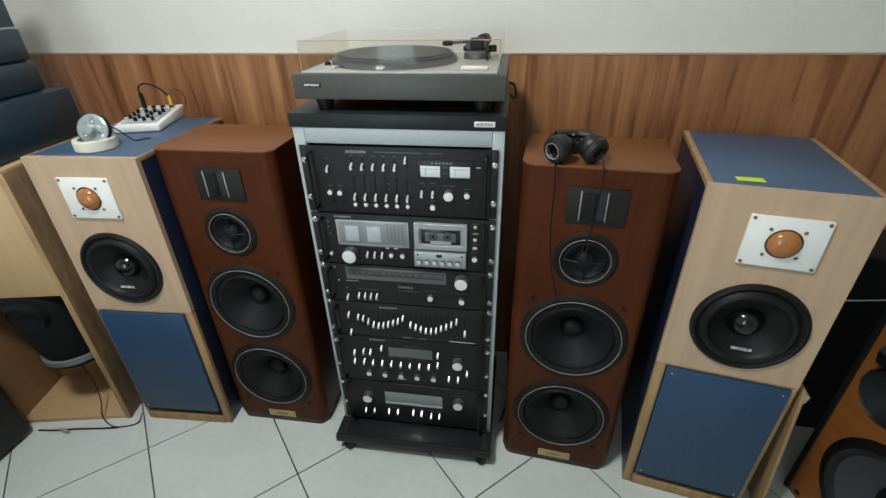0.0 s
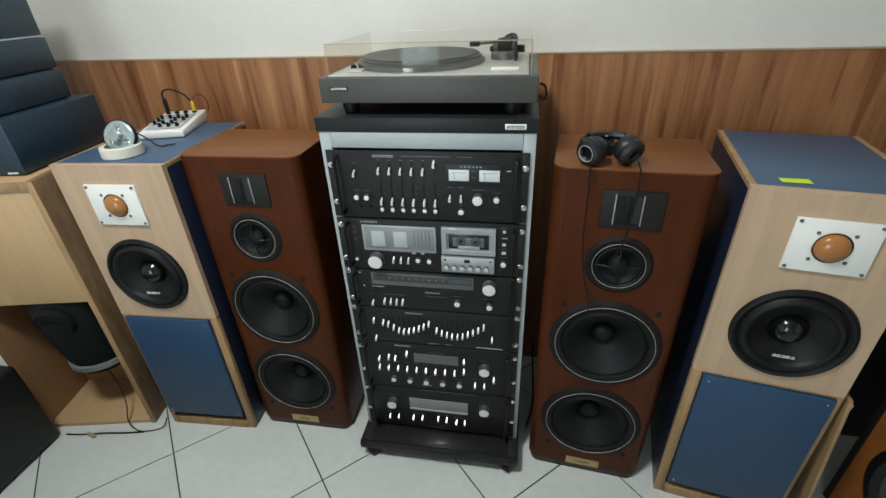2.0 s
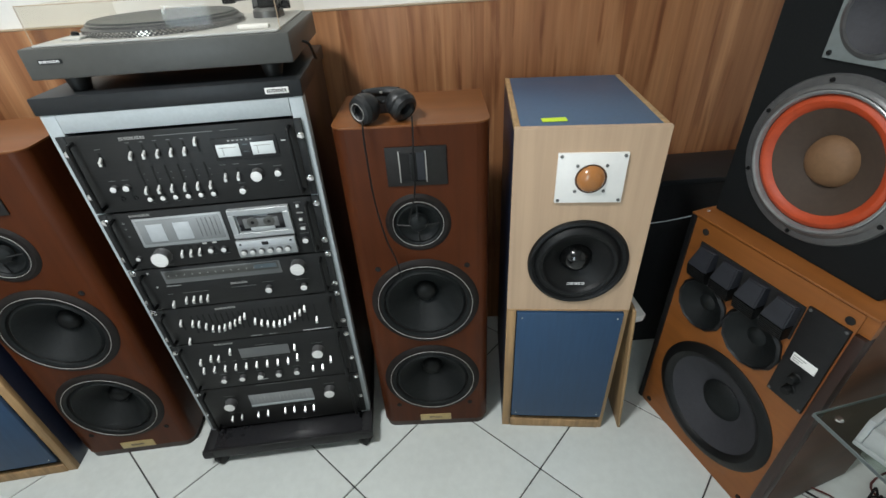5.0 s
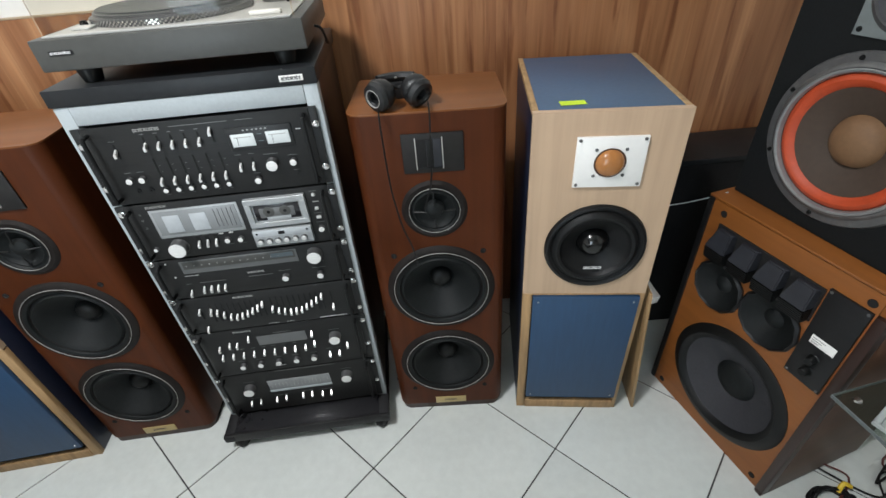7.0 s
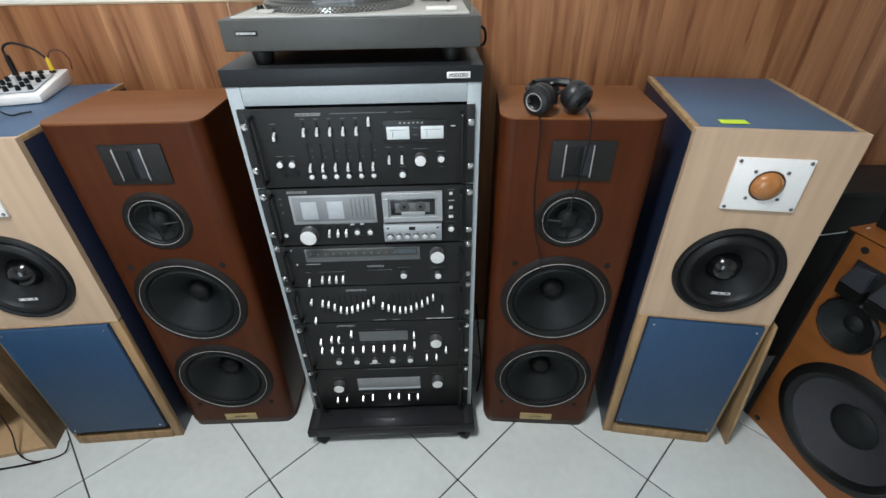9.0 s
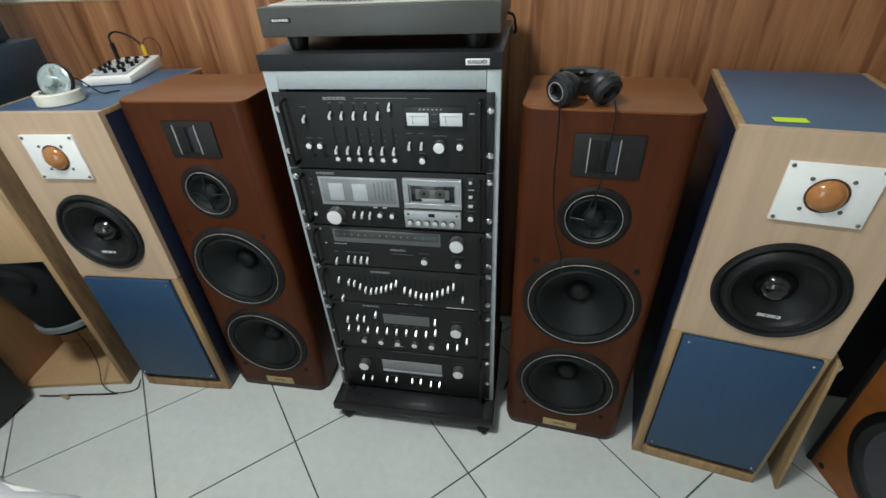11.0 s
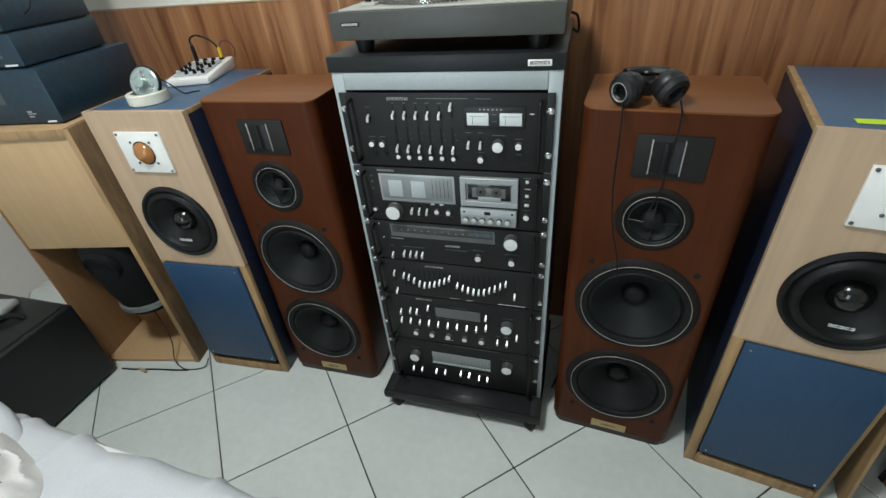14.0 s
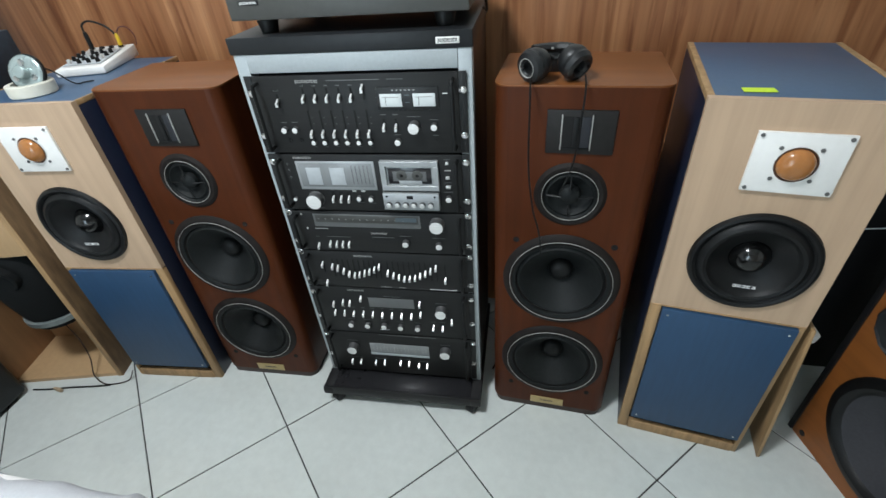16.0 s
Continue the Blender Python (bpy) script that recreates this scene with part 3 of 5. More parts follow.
# ---- loudspeakers ----
def brown_speaker(m, label):
    """Three-way tower in red-brown veneer; front at y = 0, on the floor."""
    W, Hh, D = 0.338, 1.016, 0.25
    s = thing("tower_speaker", m, label, "loudspeaker", "brown tower speakers")
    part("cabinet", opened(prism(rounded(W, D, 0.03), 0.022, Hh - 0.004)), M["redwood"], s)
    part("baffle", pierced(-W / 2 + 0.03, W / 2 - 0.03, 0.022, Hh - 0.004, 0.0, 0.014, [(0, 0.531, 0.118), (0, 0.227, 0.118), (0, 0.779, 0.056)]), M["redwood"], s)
    part("top_panel", prism(rounded(W + 0.002, D + 0.001, 0.031), Hh - 0.004, Hh, bevel=0.0015), M["redwood_top_lit"], s, "brown veneered top, lightened for light from above")
    part("plinth", prism(rounded(W - 0.012, D - 0.01, 0.03), 0.0, 0.022), M["side_brown"], s)
    # woofers
    for z in (0.531, 0.227):
        part("gasket", lathe([(0.105, 0.004), (0.112, -0.004), (0.122, -0.009), (0.136, -0.007), (0.143, -0.001), (0.143, 0.002)], 64, at=(0, 0, z)), M["gasket"], s)
        w = part("woofer", lathe([(0.119, -0.0085), (0.112, -0.006), (0.109, 0.002), (0.101, -0.005), (0.093, 0.001), (0.089, 0.006), (0.06, 0.032), (0.03, 0.057)], 64, at=(0, -0.001, z)), M["cone"], s)
        part("trim_ring", lathe([(0.1246, -0.0085), (0.1248, -0.01), (0.1257, -0.01), (0.1259, -0.0085)], 96, at=(0, -0.001, z)), M["ring"], w, "thin silver ring")
        part("dust_cap", lathe([(0.032, 0.056), (0.03, 0.047), (0.024, 0.039), (0.013, 0.035), (0, 0.034)], 40, at=(0, -0.001, z)), M["rubber"], w)
    # midrange
    z = 0.779
    part("gasket", lathe([(0.052, 0.004), (0.058, -0.004), (0.07, -0.006), (0.078, -0.001), (0.078, 0.002)], 48, at=(0, 0, z)), M["gasket"], s)
    mid = part("midrange", lathe([(0.057, -0.006), (0.053, -0.001), (0.048, -0.004), (0.042, 0.004), (0.02, 0.014)], 48, at=(0, -0.001, z)), M["cone"], s)
    part("trim_ring", lathe([(0.0594, -0.006), (0.0596, -0.0075), (0.0604, -0.0075), (0.0606, -0.006)], 64, at=(0, -0.001, z)), M["ring"], mid, "thin silver ring")
    part("dome", lathe([(0.024, 0.008), (0.021, -0.002), (0.012, -0.008), (0, -0.01)], 32, at=(0, -0.001, z)), M["cone"], mid)
    for a in (0, 90, 180, 270):
        c, q = math.cos(radians(a)), math.sin(radians(a))
        part("guard_arm", tube([(c * 0.018, -0.012, z + q * 0.018), (c * 0.035, -0.008, z + q * 0.035), (c * 0.05, -0.006, z + q * 0.05)], 0.002, 6), M["rubber"], mid)
    # tweeter plate with a slotted opening between two silver strips
    tw = part("tweeter_plate", box(-0.06, 0.074, -0.0045, 0.001, 0.878, 0.97, 0.002), M["tweeter_plate"], s)
    part("slot", box(-0.028, 0.008, -0.0052, -0.004, 0.892, 0.957, 0.0003), M["gap"], tw)
    part("vane", box(-0.007, 0.002, -0.0085, -0.005, 0.893, 0.956, 0.001), M["rubber"], tw)
    part("throat", box(0.008, 0.026, -0.0056, -0.004, 0.892, 0.957, 0.001), M["horn_grey"], tw)
    for x in (-0.03, 0.028):
        part("trim_strip", box(x - 0.0011, x + 0.0011, -0.0075, -0.0044, 0.888, 0.961, 0.0005), M["ring"], tw, "narrow silver strip")
    part("sill", box(-0.029, 0.027, -0.007, -0.0044, 0.8885, 0.8915, 0.0006), M["rubber"], tw)
    # grille sockets, badge
    for x, z in ((-0.113, 0.649), (0.113, 0.649), (-0.113, 0.107), (0.113, 0.107)):
        part("grille_socket", lathe([(0.0075, 0.001), (0.0075, -0.0015), (0.005, -0.002), (0.0035, -0.0005), (0, -0.0004)], 16, at=(x, 0, z)), M["gap"], s)
    b = part("badge", box(-0.05, 0.05, -0.0025, 0.001, 0.024, 0.053, 0.0006), M["gold"], s, "brushed gold name plate")
    word_bars("badge_print", -0.02, 0.02, 0.0395, 0.006, 9, b, -0.0026, M["tt_body"])
    return s


brown_speaker(pose(0.4625, 0.994, 0, 0, 0, -3.2), "glossy red-brown veneered three-way tower loudspeaker under headphones")
brown_speaker(pose(-0.4995, 0.997, 0, 0, 0, 2.4), "red-brown veneered three-way tower loudspeaker beside the rack")


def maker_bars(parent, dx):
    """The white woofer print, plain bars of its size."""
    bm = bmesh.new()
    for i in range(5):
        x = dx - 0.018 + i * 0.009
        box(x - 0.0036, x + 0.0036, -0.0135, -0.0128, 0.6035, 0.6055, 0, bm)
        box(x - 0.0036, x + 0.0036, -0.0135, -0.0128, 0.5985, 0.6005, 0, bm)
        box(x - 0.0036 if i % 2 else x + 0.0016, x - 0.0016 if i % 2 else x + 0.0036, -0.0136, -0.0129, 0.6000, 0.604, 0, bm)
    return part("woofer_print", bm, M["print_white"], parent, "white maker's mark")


def beech_speaker(m, label, depth, W, side, edge):
    """Home-built tower: pale beech front, blue lower panel, top paled as lit, navy sides darkened as shaded; side = 1
    or -1 mirrors the off-centre drivers.
    """
    Hh, D = 1.0, depth
    s = thing("tower_speaker", m, label, "loudspeaker", "beech and blue tower speakers")
    h = W / 2
    t = 0.018
    part("side_panel", box(-h, -h + t, 0.012, D, 0.0, Hh - 0.012, 0.001), M["navy"], s, "navy side, darkened for shade")
    part("side_panel", box(h - t, h, 0.012, D, 0.0, Hh - 0.012, 0.001), M["navy"], s, "navy side, darkened for shade")
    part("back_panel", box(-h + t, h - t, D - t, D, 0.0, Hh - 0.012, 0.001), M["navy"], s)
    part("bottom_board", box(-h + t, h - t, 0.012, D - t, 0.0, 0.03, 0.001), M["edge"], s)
    part("top_panel", box(-h + edge, h - edge, 0.0125, D - 0.002, Hh - 0.012, Hh, 0.0008), M["blue_top_lit"], s, "blue laminate top, paled for light from above")
    for x0, x1 in ((-h, -h + edge), (h - edge, h)):
        part("top_edging", box(x0, x1, 0.0125, D, Hh - 0.012, Hh + 0.0008, 0.001), M["edge"], s, "pale wood edging")
    dx = 0.008 * side  # the drivers sit a little off the middle
    part("baffle", pierced(-h, h, 0.507, Hh + 0.0005, -0.004, 0.012, [(dx, 0.66, 0.107)]), M["maple"], s, "pale beech-veneered upper front")
    part("baffle_lip", box(-h, h, -0.0055, 0.0, 0.5025, 0.5068, 0.001), M["edge"], s)
    inner, outer = 0.027, 0.014
    a0, a1 = (-h + inner, h - outer) if side > 0 else (-h + outer, h - inner)
    for x0, x1 in ((-h, a0 - 0.002), (a1 + 0.002, h)):
        part("front_edging", box(x0, x1, -0.004, 0.012, 0.0, 0.502, 0.0015), M["edge"], s, "raw wood edge strip")
    part("foot_board", box(a0 - 0.0015, a1 + 0.0015, -0.0065, 0.012, 0.0, 0.036, 0.003), M["edge"], s)
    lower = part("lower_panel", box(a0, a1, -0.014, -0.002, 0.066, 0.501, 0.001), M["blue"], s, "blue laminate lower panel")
    for x in (a0 + 0.014, a1 - 0.014):
        for z in (0.484, 0.08):
            part("screw", lathe([(0, -0.0015), (0.0025, -0.0012), (0.003, 0)], 10, at=(x, -0.014, z)), M["chrome"], lower)
    part("port_shadow", box(a0, a1, 0.006, 0.011, 0.036, 0.066, 0), M["gap"], s)
    # woofer with a wide glossy rubber surround
    z = 0.66
    part("gasket", lathe([(0.106, -0.004), (0.108, -0.011), (0.113, -0.014), (0.119, -0.012), (0.122, -0.004)], 64, at=(dx, 0, z)), M["gloss_rubber"], s)
    w = part("woofer", lathe([(0.1075, -0.009), (0.104, -0.007), (0.099, -0.014), (0.092, -0.0175), (0.085, -0.015), (0.081, -0.009), (0.077, -0.005), (0.05, 0.012), (0.04, 0.018)], 64, at=(dx, 0, z)), M["gloss_rubber"], s)
    part("dust_cap", lathe([(0.04, 0.02), (0.036, 0.012), (0.031, 0.003), (0.025, -0.0035), (0.017, -0.008), (0.009, -0.0105), (0, -0.0115)], 48, at=(dx, 0, z)), M["gloss"], w)
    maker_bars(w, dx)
    # tweeter on a white square plate
    z = 0.889
    p = part("tweeter_plate", box(dx - 0.073, dx + 0.073, -0.011, -0.004, z - 0.0585, z + 0.0585, 0.0008), M["white"], s, "white square mounting plate")
    part("tweeter_flange", lathe([(0.033, -0.0112), (0.034, -0.0125), (0.0315, -0.013), (0.03, -0.0112)], 40, at=(dx, 0, z)), M["side_wood"], p)
    part("tweeter_dome", lathe([(0.0305, -0.0112), (0.0295, -0.016), (0.025, -0.022), (0.016, -0.027), (0.007, -0.0288), (0, -0.029)], 40, at=(dx, 0, z)), M["amber"], p, "amber coloured dome")
    screw = mesh_of("screw", lathe([(0, -0.003), (0.0028, -0.0026), (0.0038, -0.001), (0.004, 0.001)], 12), M["castmetal"])
    for x, zz in [(a * 0.066, b * 0.052) for a in (-1, 1) for b in (-1, 1)] + [(a * 0.031, b * 0.03) for a in (-1, 1) for b in (-1, 1)]:
        shared("screw", screw, p, pose(dx + x, -0.011, z + zz))
    return s


beech_speaker(pose(0.8365, 0.949, 0, 0, 0, -8.0), "pale beech tower loudspeaker with blue top and lime note", 0.425, 0.318, 1, 0.013)
beech_speaker(pose(-0.843, 0.9415, 0, 0, 0, 5.0), "pale beech tower loudspeaker with blue panels carrying a mixer", 0.43, 0.323, -1, 0.006)
single("sticky_note", box(-0.027, 0.027, -0.012, 0.012, 0, 0.0006, 0), M["note"], pose(0.772, 1.006, 1.0012, 0, 0, -4), "lime green sticky note on the speaker top", "note")


def leaning_board(m, h, d):
    return single("leaning_board", box(0, 0.008, 0, d, 0, h, 0.0008), M["edge"], m, "thin raw wood board leaning on the speaker", "board", "leaning boards")


leaning_board(pose(1.046, 0.917, 0.0005, 0, -4.6, -7), 0.5, 0.2)


def teak_speaker(m):
    """Large floor speaker with horns, orange teak front."""
    W, Hh, D = 0.445, 0.718, 0.36
    h = W / 2
    s = thing("floor_speaker", m, "large orange teak floor loudspeaker with black horns and controls", "loudspeaker")
    part("cabinet", opened(box(-h, h, 0.0225, D, 0.0, Hh, 0.002)), M["side_wood"], s, "teak veneered case, darkened for shade")
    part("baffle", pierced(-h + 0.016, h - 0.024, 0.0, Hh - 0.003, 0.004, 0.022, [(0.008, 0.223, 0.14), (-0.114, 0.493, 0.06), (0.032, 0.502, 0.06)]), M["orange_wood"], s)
    part("edging", box(-h, -h + 0.015, 0.0, 0.024, 0, Hh, 0.002), M["black"], s, "dark front edge strip")
    part("edging", box(h - 0.023, h, -0.006, 0.024, 0, Hh - 0.045, 0.005), M["side_brown"], s, "dark front edge strip")
    part("corner_block", box(h - 0.0235, h, 0.004, 0.0222, Hh - 0.0445, Hh - 0.0005, 0.001), M["orange_wood"], s)
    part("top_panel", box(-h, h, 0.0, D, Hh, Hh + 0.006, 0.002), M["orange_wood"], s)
    # woofer
    z, x = 0.223, 0.008
    part("gasket", lathe([(0.134, 0.01), (0.14, 0.0), (0.154, -0.008), (0.169, -0.006), (0.18, 0.002), (0.18, 0.006)], 64, at=(x, 0, z)), M["rubber"], s)
    w = part("woofer", lathe([(0.142, 0.001), (0.133, 0.008), (0.06, 0.044), (0.054, 0.047)], 64, at=(x, 0, z)), M["greycone"], s)
    part("dust_cap", lathe([(0.059, 0.042), (0.05, 0.033), (0.032, 0.027), (0, 0.025)], 40, at=(x, 0, z)), M["cone"], w)
    for x, r, zm in ((-0.114, 0.075, 0.493), (0.032, 0.078, 0.502)):
        part("gasket", lathe([(r * 0.86, 0.0), (r * 0.93, -0.008), (r, -0.002), (r, 0.006)], 12, at=(x, 0, zm)), M["black"], s)
        md = part("midrange", lathe([(r * 0.88, -0.004), (r * 0.8, 0.0), (r * 0.3, 0.022)], 40, at=(x, 0, zm)), M["cone"], s)
        part("dust_cap", lathe([(r * 0.32, 0.022), (r * 0.2, 0.014), (0, 0.012)], 24, at=(x, 0, zm)), M["cone"], md)
    # four ribbed horn tweeters in a recess
    part("horn_recess", box(-0.172, 0.106, 0.001, 0.006, 0.568, 0.661, 0.001), M["gap"], s)
    for x in (-0.139, -0.068, 0.003, 0.074):
        ribs = [(0.002, 0.57)]
        for k in range(6):
            zz, yy = 0.57 + k * 0.0058, -0.024 - k * 0.0012
            ribs += [(yy, zz), (yy - 0.001, zz + 0.0038), (yy + 0.007, zz + 0.0042), (yy + 0.007, zz + 0.0056)]
        ribs.append((0.002, 0.6055))
        bm = prism(ribs, x - 0.028, x + 0.028)
        for v in bm.verts:
            v.co = (v.co.z, v.co.x, v.co.y)
        horn = part("horn", bm, M["rubber"], s)
        wedge = bmesh.new()
        lo = [(-0.029, -0.033), (0.029, -0.033), (0.029, 0.002), (-0.029, 0.002)]
        hi = [(-0.02, -0.012), (0.02, -0.012), (0.027, 0.002), (-0.027, 0.002)]
        a = [wedge.verts.new((x + p, q, 0.606)) for p, q in lo]
        b = [wedge.verts.new((x + p, q, 0.656)) for p, q in hi]
        wedge.faces.new(a[::-1]), wedge.faces.new(b)
        for j in range(4):
            wedge.faces.new((a[j], a[(j + 1) % 4], b[(j + 1) % 4], b[j]))
        bmesh.ops.bevel(wedge, geom=list(wedge.edges), offset=0.0025, segments=2, affect="EDGES")
        # Hood lighter than the ribs: light on its slope put into the colour.
        part("horn_hood", wedge, M["horn_grey"], horn, "black horn hood, its lit slope coloured slate grey")
    # control panel
    c = part("control_panel", box(0.111, 0.194, -0.002, 0.006, 0.42, 0.671, 0.001), M["black"], s, "black control panel")
    part("control_label", box(0.127, 0.18, -0.003, -0.0015, 0.53, 0.553, 0.0004), M["white"], c, "small white label")
    lb = bmesh.new()
    for k in range(3):
        box(0.13, 0.158 - 0.006 * k, -0.0034, -0.0029, 0.546 - k * 0.006, 0.548 - k * 0.006, 0, lb)
    part("label_print", lb, M["print"], c)
    for z in (0.495, 0.46):
        part("knob", lathe([(0, -0.02), (0.008, -0.02), (0.0095, -0.018), (0.011, -0.004), (0.013, -0.002)], 24, at=(0.153, 0, z)), M["rubber"], c)
    for x, z in ((0.117, 0.665), (0.188, 0.665), (0.117, 0.426), (0.188, 0.426)):
        part("screw", lathe([(0, -0.0035), (0.003, -0.003), (0.0035, -0.002)], 10, at=(x, 0, z)), M["castmetal"], c)
    for x, z in ((-0.17, 0.6885), (0.181, 0.6885), (-0.178, 0.024), (0.176, 0.026)):
        part("grille_socket", lathe([(0.009, 0.004), (0.009, 0.0025), (0.006, 0.002), (0, 0.003)], 16, at=(x, 0, z)), M["gap"], s)
    part("foot", box(h - 0.02, h, -0.008, 0.3, 0.0, 0.014, 0.004), M["side_brown"], s)
    return s


teak_speaker(pose(1.2264, 0.824, 0, 0, 0, -75))


def orange_woofer_speaker(m):
    """Charcoal box with an orange-ringed woofer, on the teak speaker."""
    W, Hh, D = 0.396, 0.74, 0.34
    h = W / 2
    s = thing("orange_ring_speaker", m, "charcoal loudspeaker with an orange-ringed woofer, on another speaker", "loudspeaker")
    part("cabinet", opened(box(-h, h, 0.0005, D, 0.0, Hh, 0.004)), M["carpet"], s)
    part("baffle", pierced(-h + 0.004, h - 0.004, 0.004, Hh - 0.004, 0.0, 0.016, [(0, 0.203, 0.132), (-0.002, 0.467, 0.058)]), M["carpet"], s)
    z = 0.203
    fr = part("frame", lathe([(0.134, 0.002), (0.139, -0.011), (0.143, -0.013), (0.148, -0.011), (0.152, -0.006), (0.166, -0.005), (0.17, 0.001)], 72, at=(0, 0, z)), M["castmetal"], s, "grey cast metal woofer frame")
    part("rim", lathe([(0.1325, -0.004), (0.135, -0.012), (0.139, -0.0135), (0.141, -0.012)], 72, at=(0, -0.001, z)), M["rim"], fr, "worn bright metal rim")
    for a in (40, 105, 155, 205, 268, 335):
        c, q = math.cos(radians(a)), math.sin(radians(a))
        part("bolt", lathe([(0, -0.009), (0.004, -0.0085), (0.005, -0.005), (0.0075, -0.0045), (0.0085, -0.002)], 14, at=(c * 0.158, 0, z + q * 0.158)), M["rubber"], fr)
    part("surround", lathe([(0.133, -0.002), (0.129, -0.007), (0.121, -0.0095), (0.112, -0.0065), (0.106, 0.001)], 72, at=(0, 0, z)), M["orange"], s, "orange rubber roll surround")
    w = part("woofer", lathe([(0.107, 0.0005), (0.1, 0.003), (0.05, 0.026)], 64, at=(0, 0, z)), M["browncone"], s, "brown paper cone")
    part("dust_cap", lathe([(0.052, 0.0255), (0.047, 0.014), (0.036, 0.005), (0.019, -0.001), (0, -0.003)], 40, at=(0, 0, z)), M["browncap"], w, "tan domed dust cap")
    # midrange on a square plate
    z = 0.467
    p = part("midrange_plate", pierced(-0.078, 0.074, z - 0.078, z + 0.078, -0.005, -0.0003, [(-0.002, z, 0.06)]), M["plate_grey"], s, "grey square steel plate")
    part("midrange_frame", lathe([(0.058, -0.004), (0.061, -0.011), (0.067, -0.009), (0.07, -0.005)], 56, at=(-0.002, 0, z)), M["castmetal"], p)
    part("cone", lathe([(0.059, -0.007), (0.052, -0.003), (0.018, 0.014), (0, 0.012)], 48, at=(-0.002, 0, z)), M["greycone"], p)
    for x in (-0.068, 0.064):
        for q in (-0.068, 0.068):
            part("screw", lathe([(0, -0.0085), (0.004, -0.008), (0.005, -0.005)], 12, at=(x, 0, z + q)), M["rubber"], p)
    return s


orange_woofer_speaker(pose(1.2752, 0.85, 0.7242, 0, 0, -77))


# ---- hi-fi rack and its units ----
RACK = pose(0, 1.0, 0, 0, 0, 2.2)
rack = thing("equipment_rack", RACK, "silver and black hi-fi rack on castors with brown sides", "rack")
for x0, x1 in ((-0.252, -0.224), (0.224, 0.252)):
    part("upright", box(x0, x1, 0.003, 0.035, 0.075, 1.085, 0.0015), M["silver"], rack, "silver steel upright")
part("top_rail", box(-0.2235, 0.2235, 0.002, 0.02, 1.047, 1.0845, 0.0015), M["silver"], rack, "silver cross rail")
part("top_board", box(-0.257, 0.255, 0.0, 0.385, 1.085, 1.118, 0.0025), M["shelf"], rack, "black laminate top shelf")
for x0, x1 in ((-0.25, -0.238), (0.238, 0.25)):
    part("side_panel", box(x0, x1, 0.036, 0.375, 0.075, 1.0845, 0.001), M["side_brown"], rack, "dark brown side panel")
part("back_panel", box(-0.237, 0.237, 0.365, 0.372, 0.1, 1.0845, 0.001), M["black"], rack)
part("base_tray", box(-0.252, 0.252, -0.07, 0.36, 0.052, 0.074, 0.004), M["window_dark"], rack, "glossy black steel base tray")
part("tray_lip", box(-0.256, 0.256, -0.078, -0.07, 0.046, 0.082, 0.002), M["black"], rack)
for x0, x1 in ((-0.258, -0.226), (0.226, 0.258)):
    part("base_foot", box(x0, x1, -0.08, 0.37, 0.049, 0.0755, 0.003), M["black"], rack)
for x, y in ((-0.218, -0.055), (0.23, -0.055), (-0.218, 0.32), (0.23, 0.32)):
    c = part("castor", lathe([(0, -0.014), (0.019, -0.014), (0.024, -0.01), (0.024, 0.01), (0.019, 0.014), (0, 0.014)], 24, at=(x, y, 0.0241), turn=pose(0, 0, 0, 0, 0, 62)), M["rubber"], rack)
    part("castor_fork", box(x - 0.014, x + 0.014, y - 0.014, y + 0.014, 0.03, 0.052, 0.003), M["black"], c)
badge = part("badge", box(0.183, 0.229, -0.002, 0.0003, 1.094, 1.106, 0.0008), M["white"], rack, "small white name plate")
word_bars("badge_print", 0.187, 0.225, 1.1, 0.006, 9, badge, -0.0019, M["gap"])


def fader(x, z, parent, mat=None, h=0.017):
    """A tapered lever cap standing out of the panel."""
    bm = bmesh.new()
    a = [bm.verts.new((x + p, -0.003, z + 0.006 + q)) for p, q in ((-0.0018, -0.0022), (0.0018, -0.0022), (0.0018, 0.0022), (-0.0018, 0.0022))]
    b = [bm.verts.new((x + p, -0.017, z - 0.003 + q)) for p, q in ((-0.003, -0.0048), (0.003, -0.0048), (0.0024, 0.0036), (-0.0024, 0.0036))]
    bm.faces.new(a[::-1]), bm.faces.new(b)
    for j in range(4):
        bm.faces.new((a[j], a[(j + 1) % 4], b[(j + 1) % 4], b[j]))
    return part("lever", bm, mat or M["lever"], parent)


def knob(x, z, r, parent, depth=0.022, name="knob"):
    """A turned knob: side coloured darker and spun face brighter, as metal under light."""
    r *= 1.07
    depth = min(depth, 0.006 + r * 1.3)
    k = part(name, lathe([(r * 0.9, -depth + 0.0005), (r * 0.98, -depth + 0.001), (r, -depth + 0.003), (r, -0.008), (r * 1.06, -0.007), (r * 1.06, -0.0038)], 32, at=(x, 0, z)), M["knob_side"], parent)
    part("knob_face", lathe([(0, -depth - 0.0004), (r * 0.8, -depth - 0.0004), (r * 0.93, -depth - 0.0002), (r * 0.96, -depth + 0.0012)], 32, at=(x, 0, z)), M["knob_face"], k, "spun metal face, reflected light in its colour")
    return k


def slot(x, z0, z1, parent):
    return part("slot", box(x - 0.0017, x + 0.0017, -0.0046, -0.0035, z0, z1, 0), M["gap"], parent)


def print_bar(x0, x1, z, parent, h=0.004, mat=None):
    return part("lettering", box(x0, x1, -0.0045, -0.0035, z - h / 2, z + h / 2, 0), mat or M["print" if h > 0.0014 else "scale"], parent)


